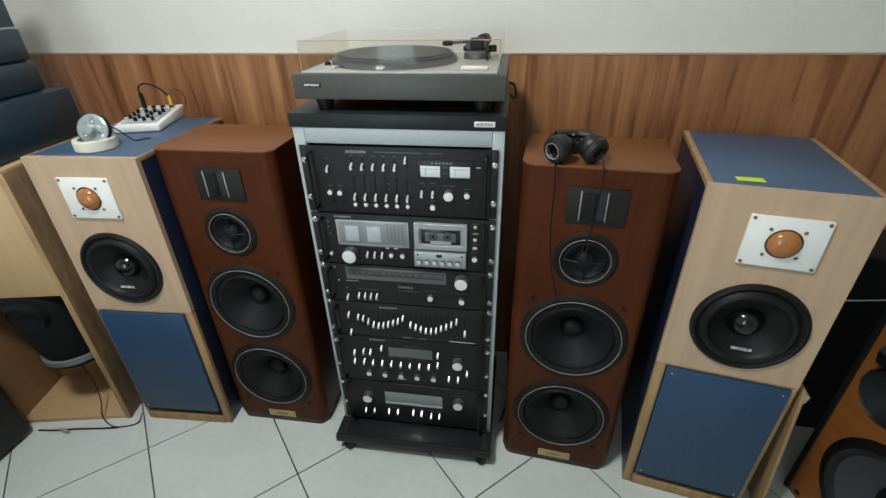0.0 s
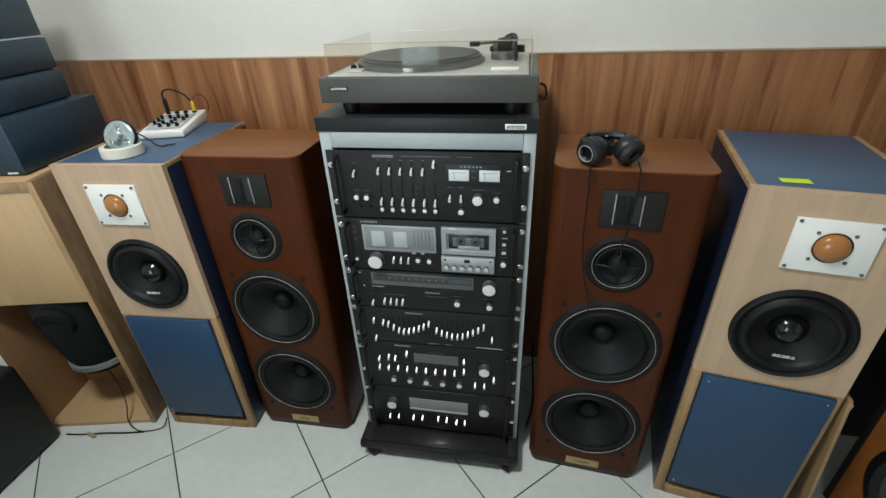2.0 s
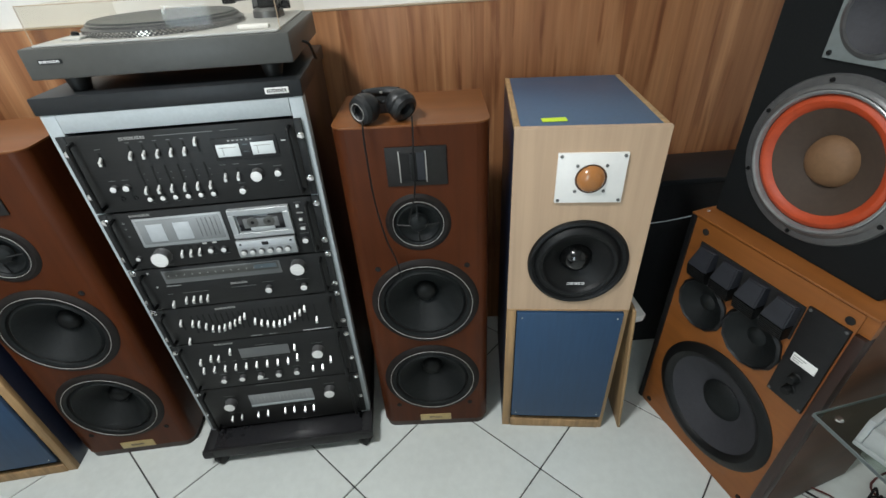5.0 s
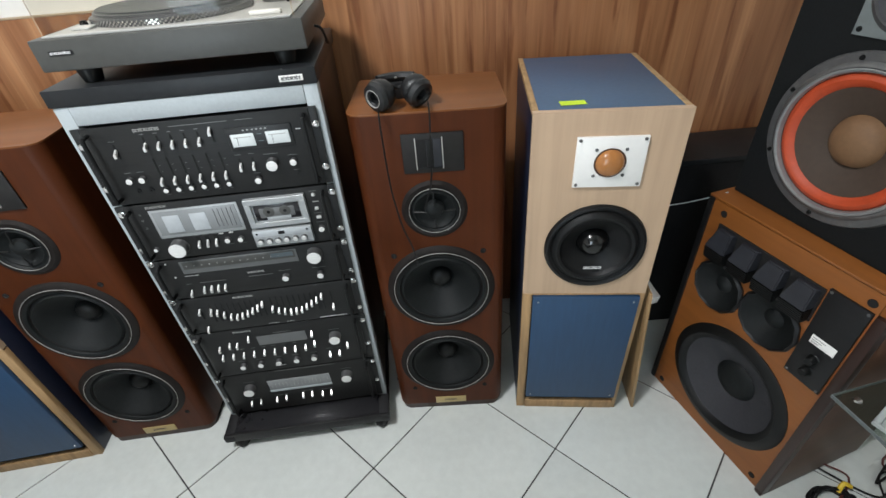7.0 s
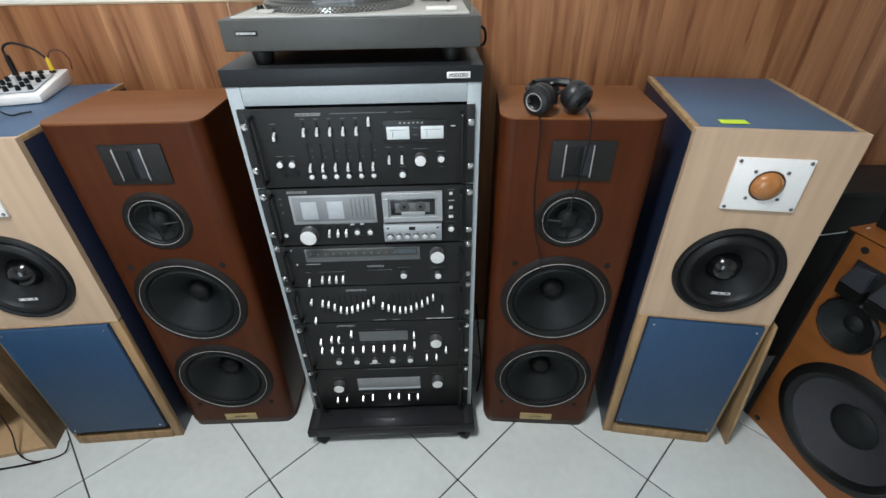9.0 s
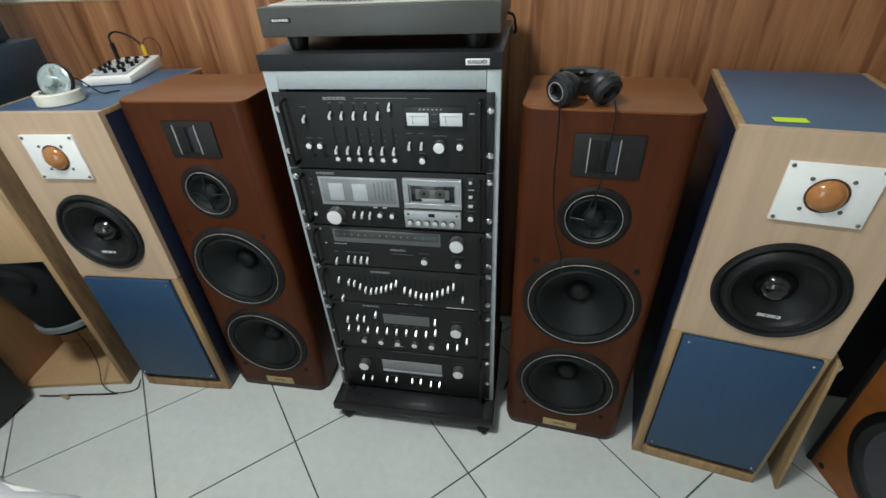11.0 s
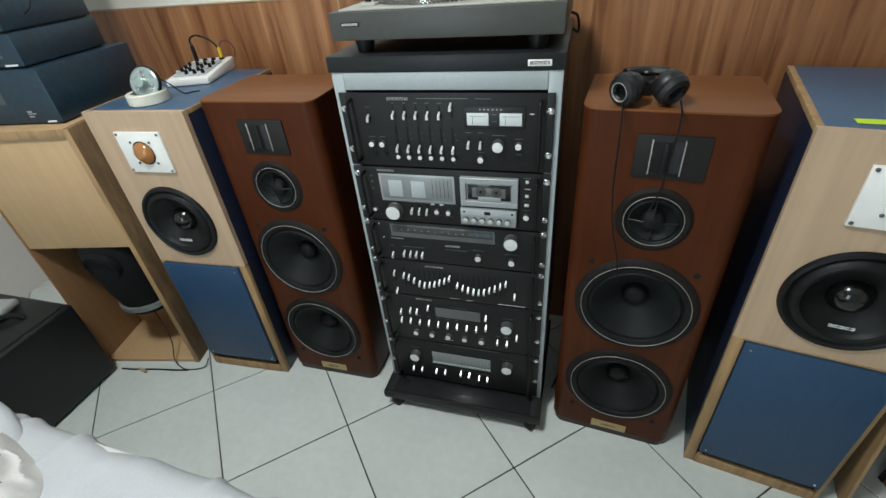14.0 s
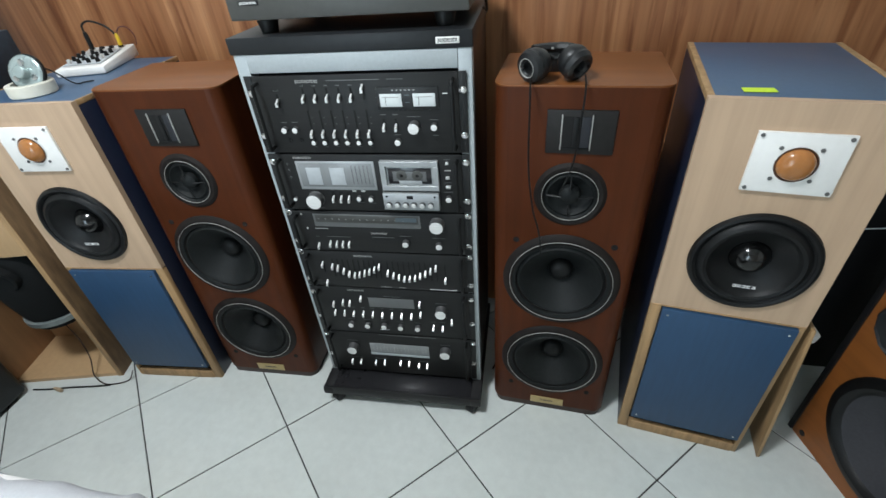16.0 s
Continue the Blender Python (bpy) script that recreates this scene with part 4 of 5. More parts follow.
def rack_unit(name, z0, z1, label, category, screws):
    """A 19-inch unit: chassis, front plate with ears, two bar handles and its screws."""
    u = thing(name, RACK, label, category, "hi-fi rack units")
    part("chassis", box(-0.215, 0.215, 0.0, 0.31, z0 + 0.004, z1 - 0.004, 0.002), M["black"], u)
    f = part("front_panel", box(-0.2235, 0.2235, -0.004, 0.0, z0 + 0.0012, z1 - 0.0012, 0.0008), M["faceplate"], u, "black anodised front panel")
    for x0, x1 in ((-0.2405, -0.2238), (0.2238, 0.2405)):
        part("ear", box(x0, x1, -0.004, 0.0, z0 + 0.0012, z1 - 0.0012, 0.0008), M["faceplate"], u)
    for x in (-0.213, 0.213):
        bm = tube([(x, -0.003, z1 - 0.016), (x, -0.02, z1 - 0.017), (x, -0.026, z1 - 0.024), (x, -0.026, (z0 + z1) / 2), (x, -0.026, z0 + 0.024), (x, -0.02, z0 + 0.017), (x, -0.003, z0 + 0.016)], 0.0042, 8)
        part("handle", bm, M["rubber"], u)
    for z in screws:
        for x in (-0.2325, 0.2325):
            part("screw", lathe([(0, -0.009), (0.0035, -0.009), (0.0055, -0.0075), (0.006, -0.0045), (0.0075, -0.004)], 16, at=(x, 0, z)), M["chrome"], u, "bright rack screw")
    return u


# mixer preamplifier
u = rack_unit("mixer_preamplifier", 0.868, 1.044, "black rack mixer preamplifier with faders and two meters", "amplifier", (1.006, 0.909))
word_bars("lettering", -0.125, -0.073, 1.03, 0.006, 10, u, -0.0038, M["print"])
print_bar(-0.055, 0.06, 1.031, u, 0.0014, M["scale"])
for i in range(6):
    x = -0.112 + 0.0268 * i
    slot(x, 0.99, 1.016, u), slot(x, 0.925, 0.968, u)
    fader(x, 1.004 + (0.011 if i == 5 else -0.008), u)
    fader(x, 0.917, u)
    print_bar(x - 0.004, x + 0.004, 1.021, u, 0.0012)
    print_bar(x + 0.006, x + 0.009, 0.952, u, 0.0009), print_bar(x + 0.006, x + 0.009, 0.938, u, 0.0009)
    print_bar(x - 0.003, x + 0.003, 0.884, u, 0.0011)
    knob(x, 0.896, 0.005, u, 0.016)
slot(-0.174, 0.975, 1.005, u)
fader(-0.174, 0.988, u)
knob(-0.175, 0.926, 0.0062, u), knob(-0.149, 0.926, 0.0062, u)
for x in (-0.17, -0.143):
    part("jack", lathe([(0.002, -0.0035), (0.0025, -0.0055), (0.0045, -0.0055), (0.005, -0.0035)], 16, at=(x, 0, 0.899)), M["rubber"], u)
vu = part("meter_window", box(0.05, 0.182, -0.007, -0.0035, 0.968, 1.015, 0.001), M["pad"], u)
for x0 in (0.057, 0.128):
    mt = part("meter", box(x0, x0 + 0.047, -0.0085, -0.0068, 0.975, 1.002, 0.0006), M["meter"], vu, "pale lit meter face")
    part("needle", box(x0 + 0.012, x0 + 0.0128, -0.0089, -0.0083, 0.978, 0.996, 0), M["gap"], mt)
    part("meter_arc", box(x0 + 0.006, x0 + 0.041, -0.0089, -0.0083, 0.9945, 0.9958, 0), M["print"], mt)
for i in range(6):
    part("indicator", box(0.084 + i * 0.009, 0.088 + i * 0.009, -0.0076, -0.0068, 1.008, 1.0105, 0), M["print"], vu)
for z in (0.998, 0.983):
    part("indicator", box(0.111, 0.121, -0.0076, -0.0068, z, z + 0.0016, 0), M["hifi_light"], vu)
for x in (0.058, 0.085):
    slot(x, 0.93, 0.948, u)
    fader(x, 0.931, u)
    print_bar(x - 0.006, x + 0.006, 0.957, u, 0.0012)
knob(0.125, 0.931, 0.0115, u, 0.024), knob(0.169, 0.931, 0.0068, u), knob(0.085, 0.897, 0.0066, u)
part("jack", lathe([(0, -0.0038), (0.0022, -0.0042), (0.0022, -0.0036)], 12, at=(0.17, 0, 0.9)), M["gap"], u)
print_bar(0.19, 0.2, 1.0, u, 0.002, M["print_white"])
for x0, x1, z in ((-0.18, -0.168, 1.012), (-0.182, -0.168, 0.942), (-0.156, -0.142, 0.942), (0.11, 0.14, 0.952), (0.16, 0.178, 0.945), (0.078, 0.092, 0.912), (0.164, 0.176, 0.91), (0.075, 0.11, 1.031)):
    print_bar(x0, x1, z, u, 0.0011)

# cassette deck
u = rack_unit("cassette_deck", 0.713, 0.866, "black rack cassette deck with silver door and display", "cassette deck", (0.845, 0.745))
word_bars("lettering", -0.178, -0.132, 0.856, 0.005, 10, u, -0.0038, M["print"])
d = part("display", box(-0.176, 0.018, -0.0055, -0.0035, 0.773, 0.848, 0.001), M["door_metal"], u, "silver framed level display")
part("display_window", box(-0.17, 0.012, -0.0062, -0.005, 0.781, 0.843, 0.0004), M["window"], d)
for x0 in (-0.152, -0.093):
    part("display_patch", box(x0, x0 + 0.036, -0.0068, -0.0058, 0.787, 0.832, 0.0003), M["patch"], d)
for i in range(5):
    part("display_line", box(-0.038 + i * 0.0098, -0.0368 + i * 0.0098, -0.0068, -0.0058, 0.79, 0.838, 0), M["tt_body"], d)
door = part("cassette_door", frame_ring(0.034, 0.17, 0.778, 0.852, -0.015, -0.0035, 0.013), M["door_metal"], u, "silver cassette door frame")
part("door_plate", box(0.0472, 0.1568, -0.0095, -0.0035, 0.791, 0.839, 0.0005), M["door_metal"], door)
part("door_window", box(0.051, 0.153, -0.0105, -0.009, 0.794, 0.834, 0.0004), M["window_dark"], door)
part("cassette", box(0.062, 0.141, -0.0112, -0.01, 0.801, 0.826, 0.0004), M["scale"], door, "dark cassette behind the window")
for x in (0.083, 0.12):
    part("reel", lathe([(0.0, -0.0112), (0.004, -0.0114), (0.0042, -0.0126), (0.0085, -0.0126), (0.0125, -0.0118), (0.013, -0.0108)], 24, at=(x, 0, 0.816)), M["tt_body"], door)
    part("hub", lathe([(0, -0.0128), (0.0038, -0.0126), (0.004, -0.0115)], 16, at=(x, 0, 0.816)), M["gap"], door)
part("door_notch", box(0.076, 0.13, -0.0125, -0.0104, 0.792, 0.803, 0.0008), M["door_metal"], door)
keys = part("key_panel", box(0.032, 0.168, -0.018, -0.0035, 0.727, 0.772, 0.0015), M["door_metal"], u, "silver transport key panel")
part("key_strip", box(0.034, 0.166, -0.0184, -0.0178, 0.7545, 0.7705, 0.0003), M["patch"], keys, "pale upper strip")
part("emblem", box(0.091, 0.106, -0.0192, -0.0182, 0.758, 0.767, 0.0003), M["black"], keys)
for x in (0.042, 0.158):
    part("screw", lathe([(0, -0.02), (0.0024, -0.0195), (0.0028, -0.0178)], 12, at=(x, 0, 0.764)), M["gap"], keys)
for i in range(6):
    x = 0.046 + i * 0.0203
    kb = part("key_button", lathe([(0.0066, -0.0255), (0.007, -0.024), (0.0072, -0.0178)], 24, at=(x, 0, 0.743)), M["knob_side"], keys)
    part("button_face", lathe([(0, -0.0262), (0.005, -0.026), (0.0062, -0.0256), (0.0068, -0.0245)], 24, at=(x, 0, 0.743)), M["lever"], kb, "bright metal face")
for z, w in ((0.845, 0.007), (0.809, 0.0085), (0.785, 0.011)):
    part("push_button", box(0.19 - w / 2, 0.19 + w / 2, -0.009, -0.0035, z - 0.0033, z + 0.0033, 0.0008), M["lever"], u)
print_bar(0.184, 0.198, 0.826, u, 0.003)
knob(0.19, 0.754, 0.0066, u, 0.014)
for x0, x1, z in ((-0.104, -0.09, 0.7715), (-0.084, -0.07, 0.7715), (-0.064, -0.05, 0.7715), (-0.158, -0.13, 0.7205), (-0.04, -0.022, 0.738), (-0.01, 0.008, 0.737), (0.182, 0.198, 0.8535), (0.182, 0.198, 0.7955), (0.18, 0.2, 0.7705)):
    print_bar(x0, x1, z, u, 0.0011)
knob(-0.144, 0.747, 0.0185, u, 0.026), knob(-0.198, 0.747, 0.0045, u, 0.018)
for x in (-0.097, -0.077, -0.057):
    part("switch_well", box(x - 0.0045, x + 0.0045, -0.0046, -0.0035, 0.745, 0.768, 0), M["gap"], u)
    fader(x, 0.75, u)
knob(-0.031, 0.752, 0.0058, u), knob(-0.001, 0.751, 0.0058, u)
for x in (-0.042, -0.019):
    part("indicator", box(x - 0.005, x + 0.005, -0.0052, -0.0035, 0.768, 0.7715, 0.0003), M["lever"], u)
for z in (0.84, 0.825, 0.805):
    part("jack", lathe([(0.001, -0.0038), (0.0022, -0.0044), (0.003, -0.0036)], 12, at=(-0.196, 0, z)), M["scale"], u)

# tuner
u = rack_unit("tuner", 0.586, 0.711, "black rack tuner with a long grey dial", "tuner", (0.703, 0.612))
dl = part("dial", box(-0.168, 0.113, -0.005, -0.0035, 0.664, 0.702, 0.0006), M["scale"], u, "long grey tuning dial")
part("dial_shade", box(-0.162, 0.108, -0.0056, -0.0048, 0.678, 0.699, 0.0003), M["tt_body"], dl)
for i in range(13):
    part("dial_mark", box(-0.155 + i * 0.0185, -0.1525 + i * 0.0185, -0.006, -0.0053, 0.686, 0.689, 0), M["print"], dl)
part("dial_readout", box(0.05, 0.104, -0.006, -0.0053, 0.684, 0.696, 0), M["hifi_light"], dl)
knob(0.156, 0.681, 0.0165, u, 0.026), knob(0.07, 0.621, 0.0078, u, 0.024), knob(0.157, 0.617, 0.0078, u, 0.02)
word_bars("lettering", -0.02, 0.022, 0.646, 0.005, 10, u, -0.0038, M["print"])
print_bar(-0.17, -0.135, 0.657, u, 0.0022), print_bar(-0.02, 0.04, 0.634, u, 0.0012)
for x0, x1, z in ((-0.176, -0.164, 0.632), (-0.142, -0.078, 0.632), (0.055, 0.085, 0.64), (0.14, 0.172, 0.637), (0.14, 0.172, 0.657)):
    print_bar(x0, x1, z, u, 0.0011)
for x in (-0.17, -0.136, -0.118, -0.101, -0.084):
    fader(x, 0.604 if x < -0.16 else 0.612, u)
for x, z in ((-0.199, 0.7), (-0.192, 0.657)):
    part("indicator", lathe([(0, -0.006), (0.002, -0.0055), (0.0026, -0.0036)], 12, at=(x, 0, z)), M["lever"], u)

# graphic equaliser
u = rack_unit("graphic_equaliser", 0.458, 0.584, "black rack graphic equaliser, sliders set in two curves", "equaliser", (0.577, 0.483))
word_bars("lettering", -0.083, -0.03, 0.57, 0.005, 10, u, -0.0038, M["print"])
for x0, lows in ((-0.148, (0.534, 0.53, 0.52, 0.51, 0.507, 0.51, 0.515, 0.522, 0.53, 0.541)), (0.008, (0.52, 0.512, 0.507, 0.502, 0.503, 0.506, 0.515, 0.523, 0.533, 0.544))):
    for i, z in enumerate(lows):
        x = x0 + i * 0.0149
        slot(x, 0.495, 0.556, u)
        fader(x, z, u, M["lever"])
fader(-0.176, 0.54, u), fader(-0.176, 0.474, u), fader(0.166, 0.502, u)
for x in (-0.176, 0.166):
    slot(x, 0.51, 0.552, u)
print_bar(0.12, 0.195, 0.4635, u, 0.0015, M["print_white"])
print_bar(-0.02, 0.01, 0.464, u, 0.0016), print_bar(0.03, 0.05, 0.464, u, 0.0016)

# preamplifier
u = rack_unit("preamplifier", 0.272, 0.456, "black rack preamplifier with many silver levers and knobs", "amplifier", (0.432, 0.337))
word_bars("lettering", -0.125, -0.075, 0.445, 0.005, 10, u, -0.0038, M["print"])
part("display_window", box(-0.068, 0.067, -0.0055, -0.0035, 0.385, 0.42, 0.0005), M["scale"], u)
for x, z in ((-0.176, 0.391), (-0.145, 0.401), (-0.125, 0.398), (-0.088, 0.419), (0.085, 0.408), (0.084, 0.368), (0.056, 0.358), (0.118, 0.316), (0.146, 0.316), (0.174, 0.345)):
    fader(x, z, u)
for i in range(8):
    fader(-0.178 + i * 0.0292, 0.357, u)
for i in range(5):
    knob(-0.136 + i * 0.0515, 0.311, 0.0078, u, 0.026)
knob(0.146, 0.386, 0.0148, u, 0.028)
print_bar(-0.05, -0.02, 0.29, u, 0.0016, M["print_white"])
for i in range(8):
    print_bar(-0.184 + i * 0.0292, -0.172 + i * 0.0292, 0.3775, u, 0.001)
for i in range(5):
    print_bar(-0.146 + i * 0.0515, -0.126 + i * 0.0515, 0.328, u, 0.001)
for x0, x1, z in ((0.13, 0.162, 0.411), (0.11, 0.126, 0.336), (0.138, 0.154, 0.336), (-0.02, 0.03, 0.4275)):
    print_bar(x0, x1, z, u, 0.001)

# power amplifier
u = rack_unit("power_amplifier", 0.088, 0.27, "black rack power amplifier with a pale meter window", "amplifier", (0.255, 0.163))
mw = part("meter_window", box(-0.096, 0.094, -0.0055, -0.0035, 0.175, 0.226, 0.0006), M["window"], u, "pale grey meter window")
part("window_edge", box(-0.096, 0.094, -0.0075, -0.0054, 0.175, 0.183, 0.0006), M["silver"], mw)
for i in range(16):
    part("meter_mark", box(-0.085 + i * 0.0113, -0.0846 + i * 0.0113, -0.006, -0.0053, 0.192, 0.214, 0), M["print"], mw)
knob(-0.15, 0.206, 0.0148, u, 0.03), knob(0.147, 0.213, 0.0148, u, 0.03)
for x, z in ((-0.166, 0.135), (-0.136, 0.138), (-0.086, 0.139), (-0.056, 0.141), (-0.003, 0.144), (0.025, 0.144), (0.057, 0.138), (0.084, 0.139)):
    fader(x, z, u)
print_bar(-0.06, 0.12, 0.266, u, 0.0012)
for x0, x1, z in ((-0.172, -0.128, 0.153), (-0.092, -0.05, 0.154), (-0.009, 0.031, 0.159), (0.05, 0.09, 0.154), (-0.166, -0.134, 0.232), (0.131, 0.163, 0.238)):
    print_bar(x0, x1, z, u, 0.0011)

# turntable on the rack
tt = thing("turntable", RACK @ pose(0.006, 0.012, 1.1185), "charcoal turntable with silver deck under a clear lid", "turntable")
part("plinth", box(-0.243, 0.243, 0.0, 0.36, 0.0285, 0.083, 0.003), M["tt_body"], tt)
part("deck_plate", box(-0.222, 0.222, 0.012, 0.35, 0.074, 0.0775, 0.001), M["tt_top"], tt, "silver top plate", m=pose(0, 0, 0.009))
for x in (-0.185, 0.19):
    for y in (0.04, 0.31):
        part("foot", lathe([(0, 0), (0.02, 0), (0.022, 0.006), (0.017, 0.0285), (0, 0.0285)], 24, at=(x, y, 0.0285), turn=UP), M["rubber"], tt)
lg = part("badge", box(-0.216, -0.174, -0.0015, 0.0, 0.056, 0.064, 0.0004), M["black"], tt)
word_bars("badge_print", -0.2135, -0.177, 0.06, 0.004, 10, lg, -0.0014, M["print_white"])
pl = part("platter", lathe([(0, 0), (0.147, 0), (0.15, 0.002), (0.151, 0.006), (0.1565, 0.0085), (0.158, 0.01), (0.158, 0.0195)], 96, at=(-0.045, 0.19, 0.1065), turn=UP), M["platter"], tt, "cast metal strobe platter")
dots = bmesh.new()
for row, zz in enumerate((0.0875, 0.0908, 0.0941)):
    for k in range(110):
        a = 2 * math.pi * (k + 0.5 * (row % 2)) / 110
        r = 0.158
        box(-0.0015, 0.0015, -0.0012, 0.0012, 0, 0.0028, 0, dots)
        for v in list(dots.verts)[-8:]:
            x, y, z = v.co
            v.co = (-0.045 + (r + y) * math.cos(a) - x * math.sin(a), 0.19 + (r + y) * math.sin(a) + x * math.cos(a), zz + z)
part("strobe_dots", dots, M["chrome"], pl)
part("record_mat", lathe([(0.003, 0), (0.143, 0), (0.146, 0.003)], 72, at=(-0.045, 0.19, 0.1095), turn=UP), M["mat"], pl)
part("spindle", lathe([(0, 0), (0.003, 0.001), (0.0035, 0.012)], 16, at=(-0.045, 0.19, 0.1205), turn=UP), M["chrome"], pl)
arm = part("tonearm_base", lathe([(0, 0), (0.028, 0), (0.034, 0.006), (0.036, 0.028), (0, 0.028)], 36, at=(0.16, 0.25, 0.1145), turn=UP), M["castmetal"], tt)
part("tonearm_pivot", box(0.142, 0.178, 0.235, 0.27, 0.114, 0.143, 0.004), M["black"], arm)
part("tonearm_tube", tube([(0.166, 0.3, 0.132), (0.158, 0.27, 0.134), (0.142, 0.245, 0.135), (0.12, 0.232, 0.135), (0.098, 0.224, 0.134)], 0.0035), M["castmetal"], arm)
part("counterweight", lathe([(0, -0.022), (0.014, -0.022), (0.016, -0.018), (0.016, 0.018), (0, 0.022)], 24, at=(0.172, 0.315, 0.132), turn=pose(0, 0, 0, 0, 0, -12)), M["black"], arm)
part("headshell", box(0.074, 0.1, 0.212, 0.232, 0.128, 0.139, 0.003), M["black"], arm)
part("tonearm_housing", box(0.13, 0.19, 0.24, 0.262, 0.118, 0.138, 0.003), M["castmetal"], arm)
part("anti_skate", lathe([(0, 0), (0.009, 0), (0.01, 0.016)], 20, at=(0.2, 0.262, 0.125), turn=UP), M["black"], arm)
part("arm_bridge", box(0.12, 0.205, 0.275, 0.295, 0.108, 0.122, 0.004), M["black"], arm)
part("cue_lever", tube([(0.185, 0.23, 0.112), (0.2, 0.21, 0.118), (0.208, 0.18, 0.12)], 0.0025, 8), M["black"], arm)
part("arm_rest", box(0.186, 0.192, 0.2, 0.215, 0.086, 0.13, 0.001), M["black"], tt)
arm.location.z = -0.009
part("control_strip", box(0.14, 0.2, 0.045, 0.062, 0.0865, 0.094, 0.002), M["white"], tt, "white control strip")
part("start_button", box(-0.19, -0.155, 0.05, 0.085, 0.0865, 0.091, 0.002), M["alu"], tt)
part("start_lamp", lathe([(0, 0), (0.006, 0.001), (0.008, 0.01)], 20, at=(-0.195, 0.11, 0.0965), turn=UP), M["rubber"], tt)
lid = box(-0.224, 0.226, 0.022, 0.355, 0.0845, 0.1495, 0.003)
lid.normal_update()
bmesh.ops.delete(lid, geom=[f for f in lid.faces if abs(f.normal.z) > 0.5 or f.normal.y > 0.5], context="FACES")
part("lid", lid, M["lid"], tt, "smoke-tinted acrylic dust cover").visible_shadow = False
part("lid_top", box(-0.2215, 0.2235, 0.0245, 0.3525, 0.1478, 0.1498, 0), M["lid_top"], tt, "clear acrylic cover top").visible_shadow = False
rimb = tube([(-0.2245, 0.0215, 0.1498), (-0.1, 0.0215, 0.1498), (0.1, 0.0215, 0.1498), (0.2265, 0.0215, 0.1498)], 0.0009, 6)
for x in (-0.2245, 0.2265):
    part("lid_corner", tube([(x, 0.0215, 0.085), (x, 0.0215, 0.12), (x, 0.0215, 0.149)], 0.0009, 6), M["trim"], tt)
part("lid_edge", rimb, M["trim"], tt, "tinted edge of the acrylic cover")
for x in (-0.15, 0.15):
    part("hinge", box(x - 0.018, x + 0.018, 0.355, 0.372, 0.06, 0.1, 0.002), M["black"], tt)


# ---- headphones and their cable, on the brown speaker ----
hp = thing("headphones", pose(0.409, 1.024, 1.016, 0, 0, 4) @ Matrix.Scale(0.7, 4), "black over-ear headphones lying on the brown speaker", "headphones")
for x, z, yaw, pitch in ((-0.053, 0.0455, -46, 6), (0.054, 0.049, 34, 24)):
    mt = pose(x, 0.0, z, pitch, 0, yaw)
    cup = part("ear_cup", lathe([(0, 0.036), (0.022, 0.036), (0.036, 0.029), (0.043, 0.014), (0.044, 0.0), (0.04, -0.01)], 32), M["pad"], hp, m=mt)
    part("ear_pad", lathe([(0.017, -0.009), (0.018, -0.024), (0.027, -0.032), (0.039, -0.027), (0.0445, -0.014), (0.042, -0.003)], 32), M["pad"], cup)
    part("ear_mesh", lathe([(0, -0.007), (0.018, -0.01)], 24), M["gap"], cup)
    if x < 0:
        part("cup_ring", lathe([(0.024, -0.0295), (0.0245, -0.0325), (0.0262, -0.0328), (0.0268, -0.031)], 32), M["ring"], cup, "thin silver ring")
part("headband", tube([(-0.074, 0.012, 0.055), (-0.078, 0.055, 0.062), (-0.05, 0.092, 0.064), (0.0, 0.106, 0.062), (0.05, 0.092, 0.064), (0.08, 0.055, 0.062), (0.084, 0.012, 0.055)], 0.008), M["pad"], hp)
part("headband_cushion", tube([(-0.056, 0.075, 0.068), (-0.02, 0.09, 0.068), (0.02, 0.092, 0.068), (0.056, 0.076, 0.068)], 0.0135), M["pad"], hp)
for x in (-0.082, 0.088):
    part("hinge", tube([(x, 0.03, 0.066), (x * 1.04, 0.008, 0.052), (x * 1.02, -0.01, 0.036)], 0.0045, 8), M["rubber"], hp)
part("size_mark", box(-0.004, 0.004, 0.0765, 0.0775, 0.066, 0.072, 0.0006), M["ring"], hp)
part("yoke", tube([(-0.02, 0.012, 0.066), (0.002, 0.02, 0.055), (0.026, 0.012, 0.066)], 0.006), M["rubber"], hp)
part("headband_rest", box(-0.03, 0.03, 0.08, 0.112, 0.0, 0.058, 0.01), M["pad"], hp)
single("headphone_cable", tube([(0.366, 1.0, 1.028), (0.367, 0.972, 1.0185), (0.368, 0.957, 0.98), (0.371, 0.962, 0.86), (0.384, 0.966, 0.76), (0.4, 0.967, 0.7), (0.408, 0.967, 0.65), (0.409, 0.9685, 0.628)], 0.0019, 6), M["rubber"], Matrix(), "thin black headphone cable hanging down the speaker", "cable", "cables")
single("headphone_cable", tube([(0.468, 1.01, 1.03), (0.468, 0.97, 1.0185), (0.466, 0.955, 0.98), (0.464, 0.96, 0.92), (0.458, 0.964, 0.86), (0.44, 0.966, 0.8)], 0.0019, 6), M["rubber"], Matrix(), "thin black headphone cable hanging over the tweeter", "cable", "cables")

